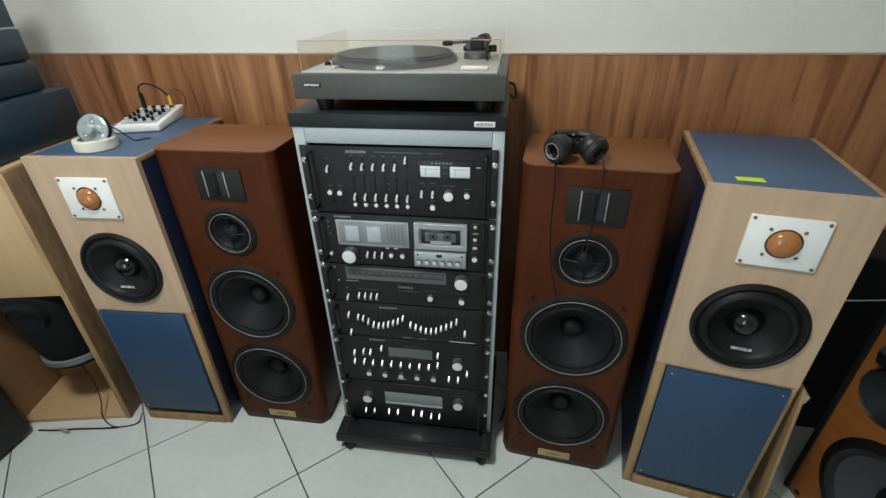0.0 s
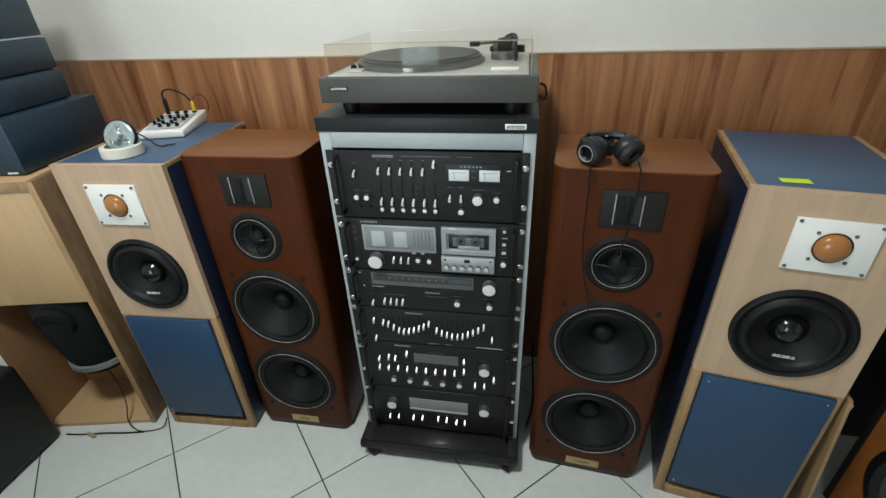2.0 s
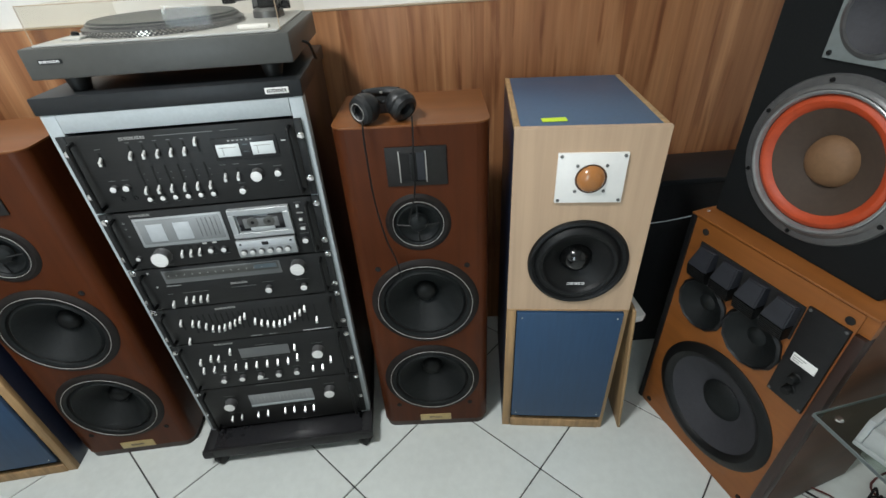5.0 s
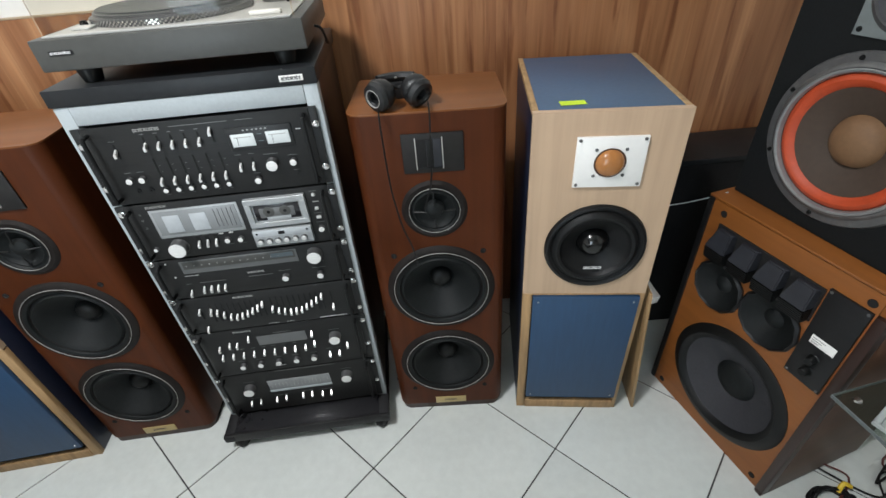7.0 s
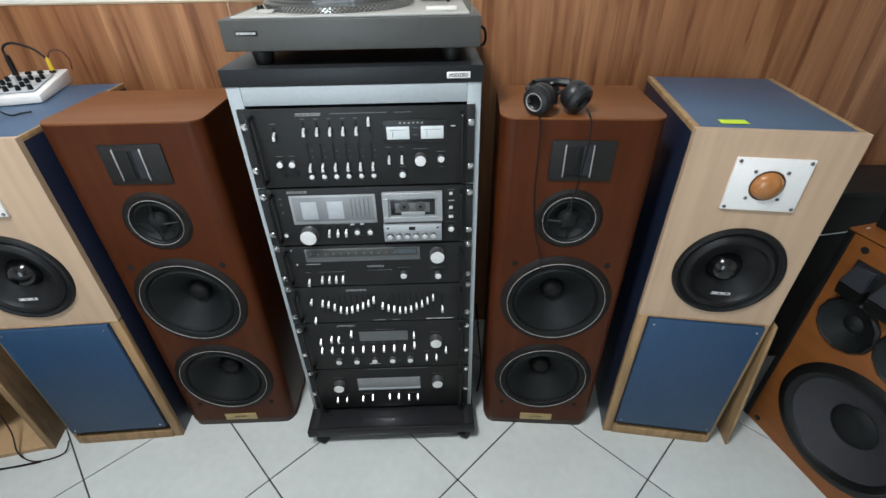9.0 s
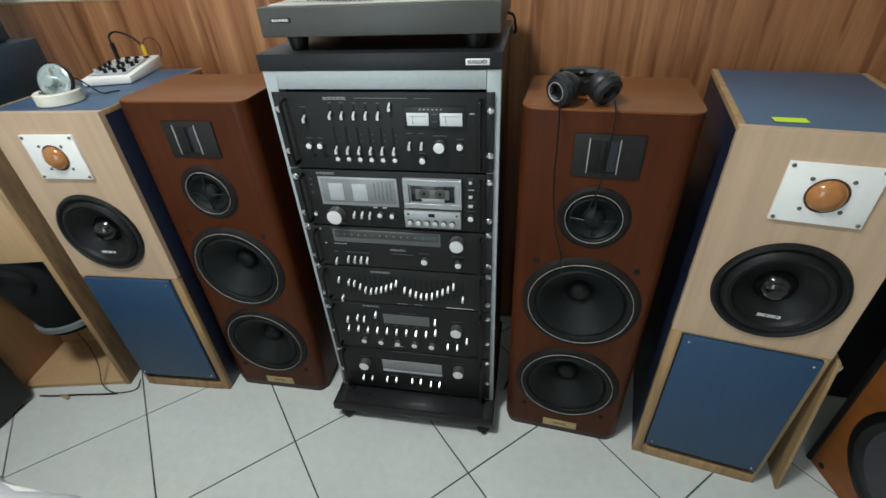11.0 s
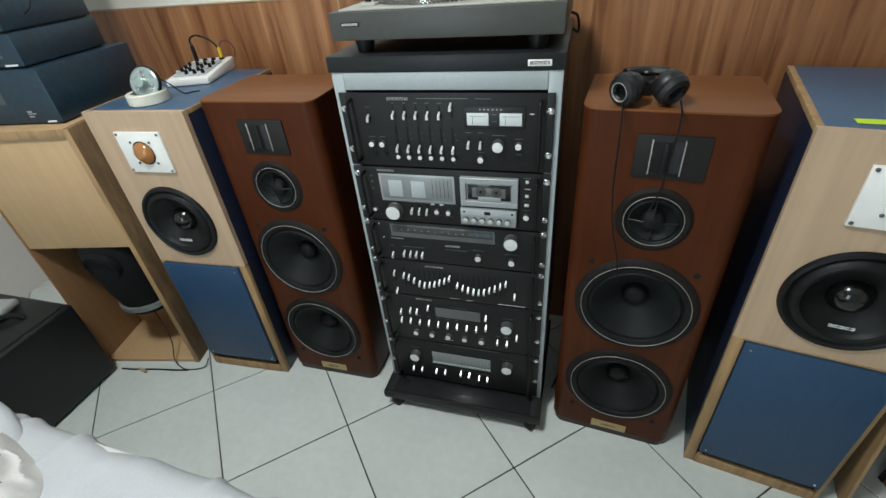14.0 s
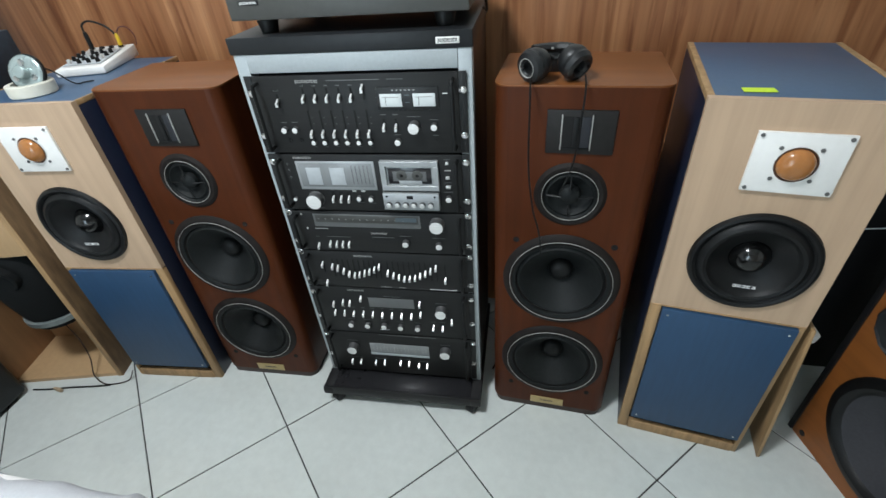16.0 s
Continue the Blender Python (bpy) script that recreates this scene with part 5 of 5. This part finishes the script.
# ---- things on the beech speaker: mixer, tape roll, lens lamp ----
mx = thing("mixer", pose(-0.902, 1.28, 1.001, 0, 0, 18) @ Matrix.Scale(0.85, 4), "small white audio mixer with knobs and plugs", "mixer")
bm = box(-0.078, 0.078, -0.13, 0.13, 0.0, 0.042, 0.006)
for v in bm.verts:
    if v.co.z > 0.02:
        v.co.z -= 0.018 * (0.13 - v.co.y) / 0.26
part("body", bm, M["white"], mx, "white plastic body")
SL = pose(0, 0, 0.035, 4, 0, 0)
ctl = part("panel", box(-0.06, 0.06, -0.105, 0.06, 0.0005, 0.0022, 0.0005), M["patch"], mx, "pale grey control panel", m=SL)
for i in range(4):
    for j in range(4):
        part("knob", lathe([(0, 0), (0.005, 0), (0.006, 0.003), (0.007, 0.014)], 12, at=(-0.045 + i * 0.03, -0.085 + j * 0.033, 0.016), turn=UP), M["lever"] if (i + 2 * j) % 5 == 0 else M["rubber"], ctl)
for i in range(4):
    part("socket", lathe([(0.004, 0), (0.008, 0), (0.009, 0.006)], 16, at=(-0.05 + i * 0.033, 0.085, 0.007), turn=UP), M["rubber"], mx, m=SL)
part("black_plug", lathe([(0, 0), (0.006, 0.001), (0.008, 0.012), (0.0075, 0.055)], 16, at=(-0.05, 0.085, 0.1), turn=UP), M["rubber"], mx)
part("yellow_plug", lathe([(0, 0), (0.004, 0.001), (0.006, 0.01), (0.0065, 0.04)], 16, at=(0.05, 0.085, 0.087), turn=UP), M["yellow"], mx, "yellow phono plug")
single("mixer_cable", tube([(-0.966, 1.336, 1.08), (-0.97, 1.342, 1.102), (-0.945, 1.348, 1.112), (-0.905, 1.356, 1.096), (-0.884, 1.361, 1.07)], 0.003, 8), M["rubber"], Matrix(), "black cable looping between the mixer plugs", "cable", "cables")
single("mixer_cable", tube([(-0.883, 1.361, 1.07), (-0.874, 1.372, 1.088), (-0.855, 1.382, 1.086), (-0.846, 1.388, 1.062), (-0.848, 1.384, 1.036)], 0.002, 8), M["cable_red"], Matrix(), "thin brown cable running from the mixer to the wall", "cable", "cables")
roll = single("tape_roll", lathe([(0.038, 0.0), (0.05, 0.0), (0.052, 0.002), (0.052, 0.026), (0.05, 0.028), (0.038, 0.028), (0.038, 0.0)], 48, at=(0, 0, 0.028), turn=UP), M["tape"], pose(-0.86, 1.022, 1.001), "roll of cream masking tape lying flat", "tape")
lens = thing("lens_lamp", pose(-0.858, 1.026, 1.05, -20, 0, 12) @ Matrix.Scale(0.98, 4), "round silvered lens lamp propped in a tape roll", "lamp")
part("lens", lathe([(0, -0.022), (0.012, -0.022), (0.0145, -0.02), (0.015, -0.003), (0.03, -0.004), (0.039, -0.003), (0.0425, 0.0)], 40), M["bulb"], lens)
part("housing", lathe([(0.0425, 0.0), (0.0455, 0.001), (0.0455, 0.01), (0.038, 0.019), (0.014, 0.024), (0, 0.024)], 40), M["rubber"], lens, "black rear housing")
for a in (90, 210, 330):
    part("facet", lathe([(0, -0.004), (0.008, -0.002), (0.009, 0.003)], 16, at=(0.027 * math.cos(radians(a)), -0.003, 0.024 * math.sin(radians(a)))), M["chrome"], lens)
single("lamp_cable", tube([(-0.86, 1.064, 1.055), (-0.835, 1.075, 1.04), (-0.805, 1.09, 1.006), (-0.79, 1.11, 1.0035), (-0.775, 1.12, 1.0035)], 0.0018, 8), M["rubber"], Matrix(), "short black cable of the lens lamp", "cable", "cables")

# ---- open tan cabinet with a hi-fi stack ----
CB = pose(-1.235, 0.87, 0, 0, 0, 13.5)
cab = thing("open_cabinet", CB, "tan laminate cabinet shell with an open lower bay", "cabinet")
CW, CH, CD = 0.17, 0.957, 0.42
part("side_panel", box(CW - 0.018, CW, 0.0, CD, 0.0, CH, 0.001), M["chipedge"], cab, "worn brown outer side")
CL = -0.225  # the far side stands further out than the near one
part("side_panel", box(CL, CL + 0.006, 0.0, CD, 0.0, CH, 0.001), M["inner_board"], cab, "orange-brown side board, darkened for the bay's shade")
part("top_panel", box(CL + 0.006, CW - 0.018, 0.0, CD, CH - 0.018, CH, 0.001), M["chipboard"], cab)
part("front_panel", box(CL + 0.006, CW - 0.018, 0.004, 0.02, 0.555, CH - 0.018, 0.001), M["chipboard"], cab)
part("front_edging", box(CW - 0.017, CW + 0.001, -0.003, -0.0002, 0.0, CH, 0.0005), M["edge"], cab)
part("top_edging", box(CL, CW - 0.018, -0.003, -0.0002, CH - 0.024, CH, 0.0005), M["edge"], cab)
part("divider", box(CL + 0.006, CW - 0.018, 0.02, CD - 0.016, 0.555, 0.57, 0.001), M["inner_board"], cab)
part("back_panel", box(CL + 0.006, CW - 0.018, CD - 0.016, CD, 0.0, CH - 0.018, 0.001), M["chipboard"], cab)
part("bottom_panel", box(CL + 0.006, CW - 0.018, 0.0, CD - 0.016, 0.0, 0.016, 0.001), M["chipboard"], cab)
part("kick_board", box(CL + 0.006, CW - 0.018, 0.22, 0.232, 0.016, 0.3, 0.001), M["chipboard"], cab)
# black speaker pod hanging under the divider
pod = part("speaker_pod", lathe([(0.0, 0.0), (0.11, 0.0), (0.128, 0.03), (0.128, 0.12), (0.112, 0.22), (0.1, 0.275), (0.0, 0.276)], 14, at=(0.012, 0.115, 0.553), turn=UP), M["carpet"], cab, "black moulded speaker pod")
part("pod_band", lathe([(0.1, 0.276), (0.108, 0.279), (0.108, 0.297), (0.1, 0.3), (0.0, 0.3)], 28, at=(0.012, 0.115, 0.553), turn=UP), M["plate_grey"], pod, "grey rim")
part("pod_base", lathe([(0.098, 0.3), (0.09, 0.32), (0.04, 0.335), (0.0, 0.336)], 24, at=(0.012, 0.115, 0.553), turn=UP), M["carpet"], pod)
mouth = part("pod_mouth", lathe([(0.046, -0.004), (0.05, -0.012), (0.055, -0.011), (0.06, 0.008)], 28, at=(0.02, -0.008, 0.485), turn=pose(0, 0, 0, 14)), M["carpet"], pod)
part("mouth_hollow", lathe([(0.0, 0.002), (0.036, -0.001), (0.047, -0.006)], 28, at=(0.02, -0.008, 0.485), turn=pose(0, 0, 0, 14)), M["gap"], mouth)
single("cabinet_cable", tube([(-1.2, 0.93, 0.23), (-1.18, 0.925, 0.16), (-1.17, 0.91, 0.08), (-1.15, 0.875, 0.03), (-1.11, 0.862, 0.005), (-1.06, 0.868, 0.005), (-1.025, 0.89, 0.006), (-1.018, 0.915, 0.03)], 0.0021, 8), M["side_brown"], Matrix(), "thin dark cable trailing out of the open cabinet", "cable", "cables")
single("floor_cable", tube([(-1.36, 0.80, 0.004), (-1.3, 0.81, 0.004), (-1.22, 0.83, 0.004), (-1.14, 0.845, 0.005), (-1.08, 0.86, 0.005)], 0.003, 8), M["rubber"], Matrix(), "black cable lying on the tiles", "cable", "cables")
single("cable_plug", lathe([(0, -0.02), (0.006, -0.018), (0.007, 0.0), (0.005, 0.02), (0, 0.022)], 16), M["trim"], pose(-1.26, 0.812, 0.0075, 0, 0, 80), "pale cable plug lying on the tiles", "plug")


def hifi_box(name, m, w, d, h, label, details):
    s = thing(name, m, label, "stereo", "stacked hi-fi units")
    part("case", box(-w, 0.0, 0.0, d, 0.004, h, 0.004), M["hifi"], s)
    part("base", box(-w + 0.01, -0.01, 0.01, d - 0.01, 0.0, 0.004, 0), M["rubber"], s)
    for x0, x1, z0, z1, k in details:
        part("display" if k == "hifi_light" else "marking", box(x0, x1, -0.0012, 0.0005, z0, z1, 0.0003), M[k], s)
    return s


ST = CB @ pose(CW - 0.045, 0.045, CH + 0.0005, 0, 0, -3)
hifi_box("stereo_amplifier", ST, 0.44, 0.36, 0.15, "large black stereo amplifier on the cabinet, tinted with blue glare", [(-0.42, -0.15, 0.06, 0.125, "hifi_light"), (-0.05, -0.02, 0.006, 0.011, "print_white"), (-0.1, -0.085, 0.035, 0.04, "print"), (-0.1, -0.075, 0.03, 0.033, "print"), (-0.1, -0.085, 0.022, 0.026, "print")])
zz = 0.151
for i, (hh, dx) in enumerate(((0.085, -0.035), (0.088, -0.045), (0.12, -0.055), (0.12, -0.06))):
    det = [(-0.06 - 0.01 * i, -0.02, 0.006, 0.011, "print_white"), (-0.19, -0.17, 0.03, 0.036, "print"), (-0.2, -0.165, 0.02, 0.024, "print"), (-0.32, -0.22, 0.022, 0.05, "window_dark")]
    for k in range(4):
        det.append((-0.062 - k * 0.016, -0.053 - k * 0.016, 0.026, 0.035, "hifi_light"))
        det.append((-0.061 - k * 0.016, -0.054 - k * 0.016, 0.04, 0.042, "print"))
    unit = hifi_box("stereo_component", ST @ pose(dx, 0.012 + 0.004 * i, zz), 0.36, 0.3, hh, "black stereo component in a stack, tinted with blue glare", det)
    if i == 2:
        part("dial", lathe([(0, -0.008), (0.012, -0.008), (0.015, -0.006), (0.0165, 0.0005)], 28, at=(-0.15, 0, 0.03)), M["hifi"], unit)
        part("edge_strip", box(-0.362, 0.0015, -0.0015, 0.3, 0.0002, 0.0048, 0.0005), M["patch"], unit, "pale strip along the lower edge")
    zz += hh + 0.001
single("stack_cable", tube([ST @ Vector(p) for p in ((-0.052, 0.1, 0.33), (-0.02, 0.1, 0.36), (0.0, 0.1, 0.33), (-0.015, 0.1, 0.29), (-0.047, 0.1, 0.27))], 0.0015, 6), M["rubber"], Matrix(), "thin black wire loop at the side of the stereo stack", "cable", "cables")

# ---- subwoofer on the floor ----
sub = thing("subwoofer", pose(-1.353, 0.392, 0, 0, 0, 2.5), "black subwoofer box standing on the tiles", "subwoofer")
part("cabinet", box(-0.42, 0.0, 0.0, 0.405, 0.012, 0.35, 0.016, seg=4), M["sub_case"], sub)
part("top_panel", box(-0.402, -0.018, 0.018, 0.387, 0.3495, 0.3525, 0.001), M["sub_case"], sub, "satin black top")
for x in (-0.38, -0.04):
    for y in (0.04, 0.36):
        part("foot", lathe([(0, 0), (0.02, 0), (0.022, 0.012), (0, 0.0125)], 20, at=(x, y, 0.0125), turn=UP), M["rubber"], sub)
part("handle", tube([(-0.2, 0.22, 0.352), (-0.18, 0.24, 0.372), (-0.13, 0.29, 0.374), (-0.1, 0.31, 0.352)], 0.009), M["rubber"], sub)
single("grey_tray", box(-0.11, 0.11, -0.08, 0.08, 0, 0.03, 0.012, seg=3), M["galvanised"], pose(-1.64, 0.645, 0.353, 0, 0, 15), "pale grey plastic tray on the subwoofer", "tray")

# ---- bed with a rumpled blanket ----
BED_Y, BED_Z = 0.34, 0.44


def cloth(nx, ny, x0, x1, y0, y1, top, drop, amp, seed, thick=0.012):
    """A draped sheet: folds on top, falling over the far edge."""
    bm = bmesh.new()
    grid = []
    for j in range(ny + 1):
        row = []
        for i in range(nx + 1):
            u, v = i / nx, j / ny
            x, y = x0 + (x1 - x0) * u, y0 + (y1 - y0) * min(v / 0.86, 1.0)
            p = Vector((x * 2.2 + seed, y * 3.1, seed))
            f = 0.8 * noise.noise(p) + 1.5 * (1 - abs(noise.noise(Vector((x * 5.2 + y * 3.0, y * 4.6 - x * 2.2, seed + 4))))) ** 7 - 1.2 * (1 - abs(noise.noise(Vector((x * 3.1 - y * 5.0, y * 3.3 + x * 1.9, seed + 8))))) ** 9
            z = top + amp * f
            over = max(0.0, (v - 0.86) / 0.14)
            ang = min(over, 1.0) * math.pi / 2
            edge_y = y1
            if over > 0:
                r = 0.05
                y = edge_y + r * math.sin(ang) + 0.006 * f
                z = z - r * (1 - math.cos(ang)) - (drop if v > 0.999 else 0)
            row.append(bm.verts.new((x, y, z)))
        grid.append(row)
    for j in range(ny):
        for i in range(nx):
            bm.faces.new((grid[j][i], grid[j][i + 1], grid[j + 1][i + 1], grid[j + 1][i]))
    return bm


bed = thing("bed", pose(0, 0, 0), "bed corner covered with pale grey bedding", "bed")
part("base", box(-2.2, 0.25, -1.5, BED_Y - 0.09, 0.05, 0.24, 0.01), M["side_brown"], bed)
part("mattress", box(-2.22, 0.27, -1.52, BED_Y - 0.07, 0.24, 0.425, 0.03, seg=4), M["sheet"], bed)
for x in (-2.1, 0.15):
    for y in (-1.4, 0.2):
        part("leg", lathe([(0.03, 0), (0.03, 0.05), (0, 0.05)], 20, at=(x, y, 0.05), turn=UP), M["black"], bed)
bl = single("blanket", cloth(180, 90, -1.25, 0.3, -0.5, BED_Y, BED_Z, 0.16, 0.0045, 3.0), M["blanket"], Matrix(), "pale grey rumpled blanket on the bed", "blanket")
bl.modifiers.new("thickness", "SOLIDIFY").thickness = 0.008


def heap(x, y):
    """Height of the crumpled sheet over the bed."""
    u, v = (x + 0.87) / 0.25, (y - 0.14) / 0.2
    d = max(0.0, 1 - (u * u + v * v + 0.35 * noise.noise(Vector((x * 7, y * 7, 2)))))
    p = Vector((x * 9, y * 9, 5))
    crease = (1 - abs(noise.noise(p))) ** 5 + 0.7 * (1 - abs(noise.noise(p * 1.9 + Vector((3, 1, 0))))) ** 6
    return BED_Z - 0.02 + 0.05 * min(1.0, d * 2.2) ** 0.6 + 0.03 * crease * min(1, d * 4)


bm = bmesh.new()
N = 110
grid = [[bm.verts.new((x, y, heap(x, y))) for x in np.linspace(-1.16, -0.56, N)] for y in np.linspace(-0.12, 0.38, N)]
for a, b in zip(grid, grid[1:]):
    for k in range(N - 1):
        bm.faces.new((a[k], a[k + 1], b[k + 1], b[k]))
single("patterned_sheet", bm, M["sheet"], Matrix(), "crumpled white sheet with dark stitched pattern on the bed", "sheet")
st = bmesh.new()
for path in (((-1.0, 0.13), (-0.86, 0.18), (-0.72, 0.24)), ((-0.8, 0.28), (-0.76, 0.2), (-0.7, 0.12), (-0.72, 0.0))):
    for (xa, ya), (xb, yb) in zip(path, path[1:]):
        for k in range(9):
            pts = []
            for q in (k / 9, (k + 0.3) / 9, (k + 0.6) / 9):
                x, y = xa + (xb - xa) * q, ya + (yb - ya) * q
                pts.append((x, y, heap(x, y) + 0.002))
            tube(pts, 0.0014, 5, st)
tagged(single("stitching", st, M["stitch"], Matrix(), "dark dashed stitching on the crumpled sheet", "stitching"), kind="stuff")
single("rolled_sheet", tube([(-1.6, 0.3, 0.45), (-1.3, 0.35, 0.458), (-1.1, 0.368, 0.459), (-0.97, 0.357, 0.452), (-0.89, 0.33, 0.435), (-0.85, 0.3, 0.39)], 0.026, 18), M["blanket"], Matrix(), "rolled edge of a pale grey sheet on the bed", "sheet")

# ---- glass table, metal chassis and cables at the teak speaker ----
GT = pose(1.242, 0.592, 0, 0, 0, 9)
gt = thing("glass_table", GT, "low table with a clear glass top", "table")
part("tabletop", box(0.0, 0.75, -0.6, 0.0, 0.482, 0.49, 0.002), M["glass"], gt, "clear glass top").visible_shadow = False
for a in ((0.0, 0.75, -0.0012, 0.0), (0.0, 0.75, -0.6, -0.5988), (0.0, 0.0012, -0.5988, -0.0012), (0.7488, 0.75, -0.5988, -0.0012)):
    part("glass_edge", box(a[0], a[1], a[2], a[3], 0.4816, 0.4904, 0), M["plate_grey"], gt)
part("bolt", lathe([(0, 0), (0.007, 0.001), (0.009, 0.004)], 16, at=(0.035, -0.025, 0.4942), turn=UP), M["chrome"], gt)
for x, y in ((0.3, -0.1), (0.69, -0.06), (0.06, -0.54), (0.69, -0.54)):
    leg = part("leg", lathe([(0.012, 0), (0.012, 0.482), (0, 0.482)], 16, at=(x, y, 0.482), turn=UP), M["black"], gt)
    part("bolt", lathe([(0, 0), (0.008, 0.001), (0.01, 0.004)], 16, at=(x, y, 0.4945), turn=UP), M["chrome"], leg)
ch = thing("metal_chassis", pose(1.262, 0.522, 0.4905, 0, 0, 22), "bare galvanised metal amplifier chassis on the glass table", "chassis")
part("tray", box(0, 0.42, -0.42, 0, 0.0, 0.012, 0.003), M["galvanised"], ch)
part("front_flange", box(0, 0.42, -0.012, 0.0, 0.012, 0.075, 0.003), M["galvanised"], ch)
part("side_flange", box(0, 0.012, -0.42, -0.012, 0.012, 0.06, 0.003), M["galvanised"], ch)
part("top_plate", box(0.012, 0.42, -0.42, -0.012, 0.05, 0.058, 0.002), M["galvanised"], ch)
for i in range(4):
    for j in range(3):
        part("screw", lathe([(0, 0), (0.005, 0.001), (0.007, 0.005)], 14, at=(0.06 + i * 0.09, -0.07 - j * 0.11, 0.063), turn=UP), M["chrome"] if (i + j) % 2 else M["castmetal"], ch)


def coil(name, cx, cy, r, turns, wire, mat, label, seed):
    rnd = random.Random(seed)
    pts = []
    for k in range(turns * 10):
        a = 2 * math.pi * k / 10
        rr = r * (0.75 + 0.3 * rnd.random())
        pts.append((cx + rr * math.cos(a) * 1.35, cy + rr * math.sin(a) * 0.8, wire + 0.004 + 0.035 * rnd.random() * (k / (turns * 10))))
    return single(name, tube(pts, wire, 6), mat, Matrix(), label, "cable", "cables")


coil("cable_coil", 1.3, 0.53, 0.05, 7, 0.0042, M["rubber"], "black mains cable coiled on the tiles", 1)
coil("cable_coil", 1.445, 0.57, 0.045, 8, 0.004, M["rubber"], "black cable bundle tied with a yellow wrap", 2)
single("cable_tie", tube([(1.475, 0.59, 0.02), (1.49, 0.6, 0.04), (1.51, 0.595, 0.03)], 0.006, 8), M["yellow"], Matrix(), "yellow cable tie round the cable bundle", "cable tie")
rnd = random.Random(5)
for i in range(9):
    x, y = 1.42 + 0.05 * i, 0.7 - 0.05 * i
    pts = [(x + 0.1 * k * rnd.uniform(0.3, 1.2), y + 0.12 * (k - 2) * rnd.uniform(-0.4, 1.0), 0.0045 + 0.012 * rnd.random()) for k in range(5)]
    single("loose_cable", tube(pts, 0.0022 + 0.001 * rnd.random(), 6), M["rubber"] if i % 3 else M["cable_red"], Matrix(), "thin loose cable lying on the tiles", "cable", "cables")
# dark things behind the speakers on the far side
dk = thing("black_console", pose(1.2, 1.28, 0), "black console case standing against the wall", "console")
part("case", box(-0.22, 0.55, 0.0, 0.19, 0.0, 0.675, 0.003), M["black"], dk)
part("top_rim", box(-0.225, 0.555, -0.004, 0.192, 0.675, 0.693, 0.003), M["shelf"], dk)
single("white_cable", tube([(1.03, 1.06, 0.676), (1.07, 1.06, 0.682), (1.12, 1.055, 0.69), (1.17, 1.045, 0.705), (1.21, 1.03, 0.7265)], 0.0014, 8), M["patch"], Matrix(), "thin white cable running behind the speakers", "cable", "cables")
single("power_strip", box(-0.02, 0.02, -0.06, 0.06, 0, 0.035, 0.004), M["white"], pose(1.09, 1.1, 0.35, 12, 0, 10), "white power strip behind the teak speaker", "power strip")
single("strip_bracket", box(-0.02, 0.02, -0.03, 0.14, 0, 0.35, 0.003), M["black"], pose(1.09, 1.12, 0, 0, 0, 10), "black bracket under the power strip", "bracket")
single("rack_cable", tube([(0.285, 1.36, 0.2), (0.292, 1.3, 0.12), (0.3, 1.22, 0.03), (0.29, 1.16, 0.006), (0.28, 1.12, 0.005)], 0.003, 8), M["rubber"], Matrix(), "black cable lying behind the rack", "cable", "cables")
single("turntable_cable", tube([(0.25, 1.12, 1.17), (0.262, 1.125, 1.163), (0.266, 1.14, 1.14), (0.262, 1.18, 1.123), (0.25, 1.22, 1.1215)], 0.0028, 8), M["rubber"], Matrix(), "black cable falling from the turntable onto the shelf", "cable", "cables")

# ---- floor: tiles laid corner-wise ----
DIAG, TX, TY = 0.5595, 0.206, 0.806
SIDE, JOINT, THICK = DIAG / math.sqrt(2), 0.004, 0.008
floor = structure("floor", box(X0 - 0.15, X1 + 0.15, Y0 - 0.15, Y1 + 0.15, -0.06, -0.003, 0), M["grout"], "pale grey glazed tiles with dark joints, laid diagonally")


def tile_bm():
    h = (SIDE - JOINT) / 2
    return box(-h, h, -h, h, -THICK, 0.0, 0.0012, seg=1)


whole = mesh_of("tile", tile_bm(), M["tile"])
for i in range(-12, 13):
    for j in range(-12, 13):
        cx, cy = TX + (i + j + 1) * DIAG / 2, TY + (i - j) * DIAG / 2
        r = DIAG / 2
        if cx + r < X0 or cx - r > X1 or cy + r < Y0 or cy - r > Y1:
            continue
        m = pose(cx, cy, 0, 0, 0, 45)
        if cx - r >= X0 and cx + r <= X1 and cy - r >= Y0 and cy + r <= Y1:
            shared("tile", whole, floor, m)
            continue
        bm = tile_bm()
        bm.transform(m)
        for co, no in (((X0, 0, 0), (-1, 0, 0)), ((X1, 0, 0), (1, 0, 0)), ((0, Y0, 0), (0, -1, 0)), ((0, Y1, 0), (0, 1, 0))):
            geom = bm.verts[:] + bm.edges[:] + bm.faces[:]
            cut = bmesh.ops.bisect_plane(bm, geom=geom, plane_co=co, plane_no=no, clear_outer=True)
            es = [e for e in cut["geom_cut"] if isinstance(e, bmesh.types.BMEdge)]
            if es:
                bmesh.ops.edgeloop_fill(bm, edges=es)
        if bm.faces:
            part("tile", bm, M["tile"], floor)
        else:
            bm.free()
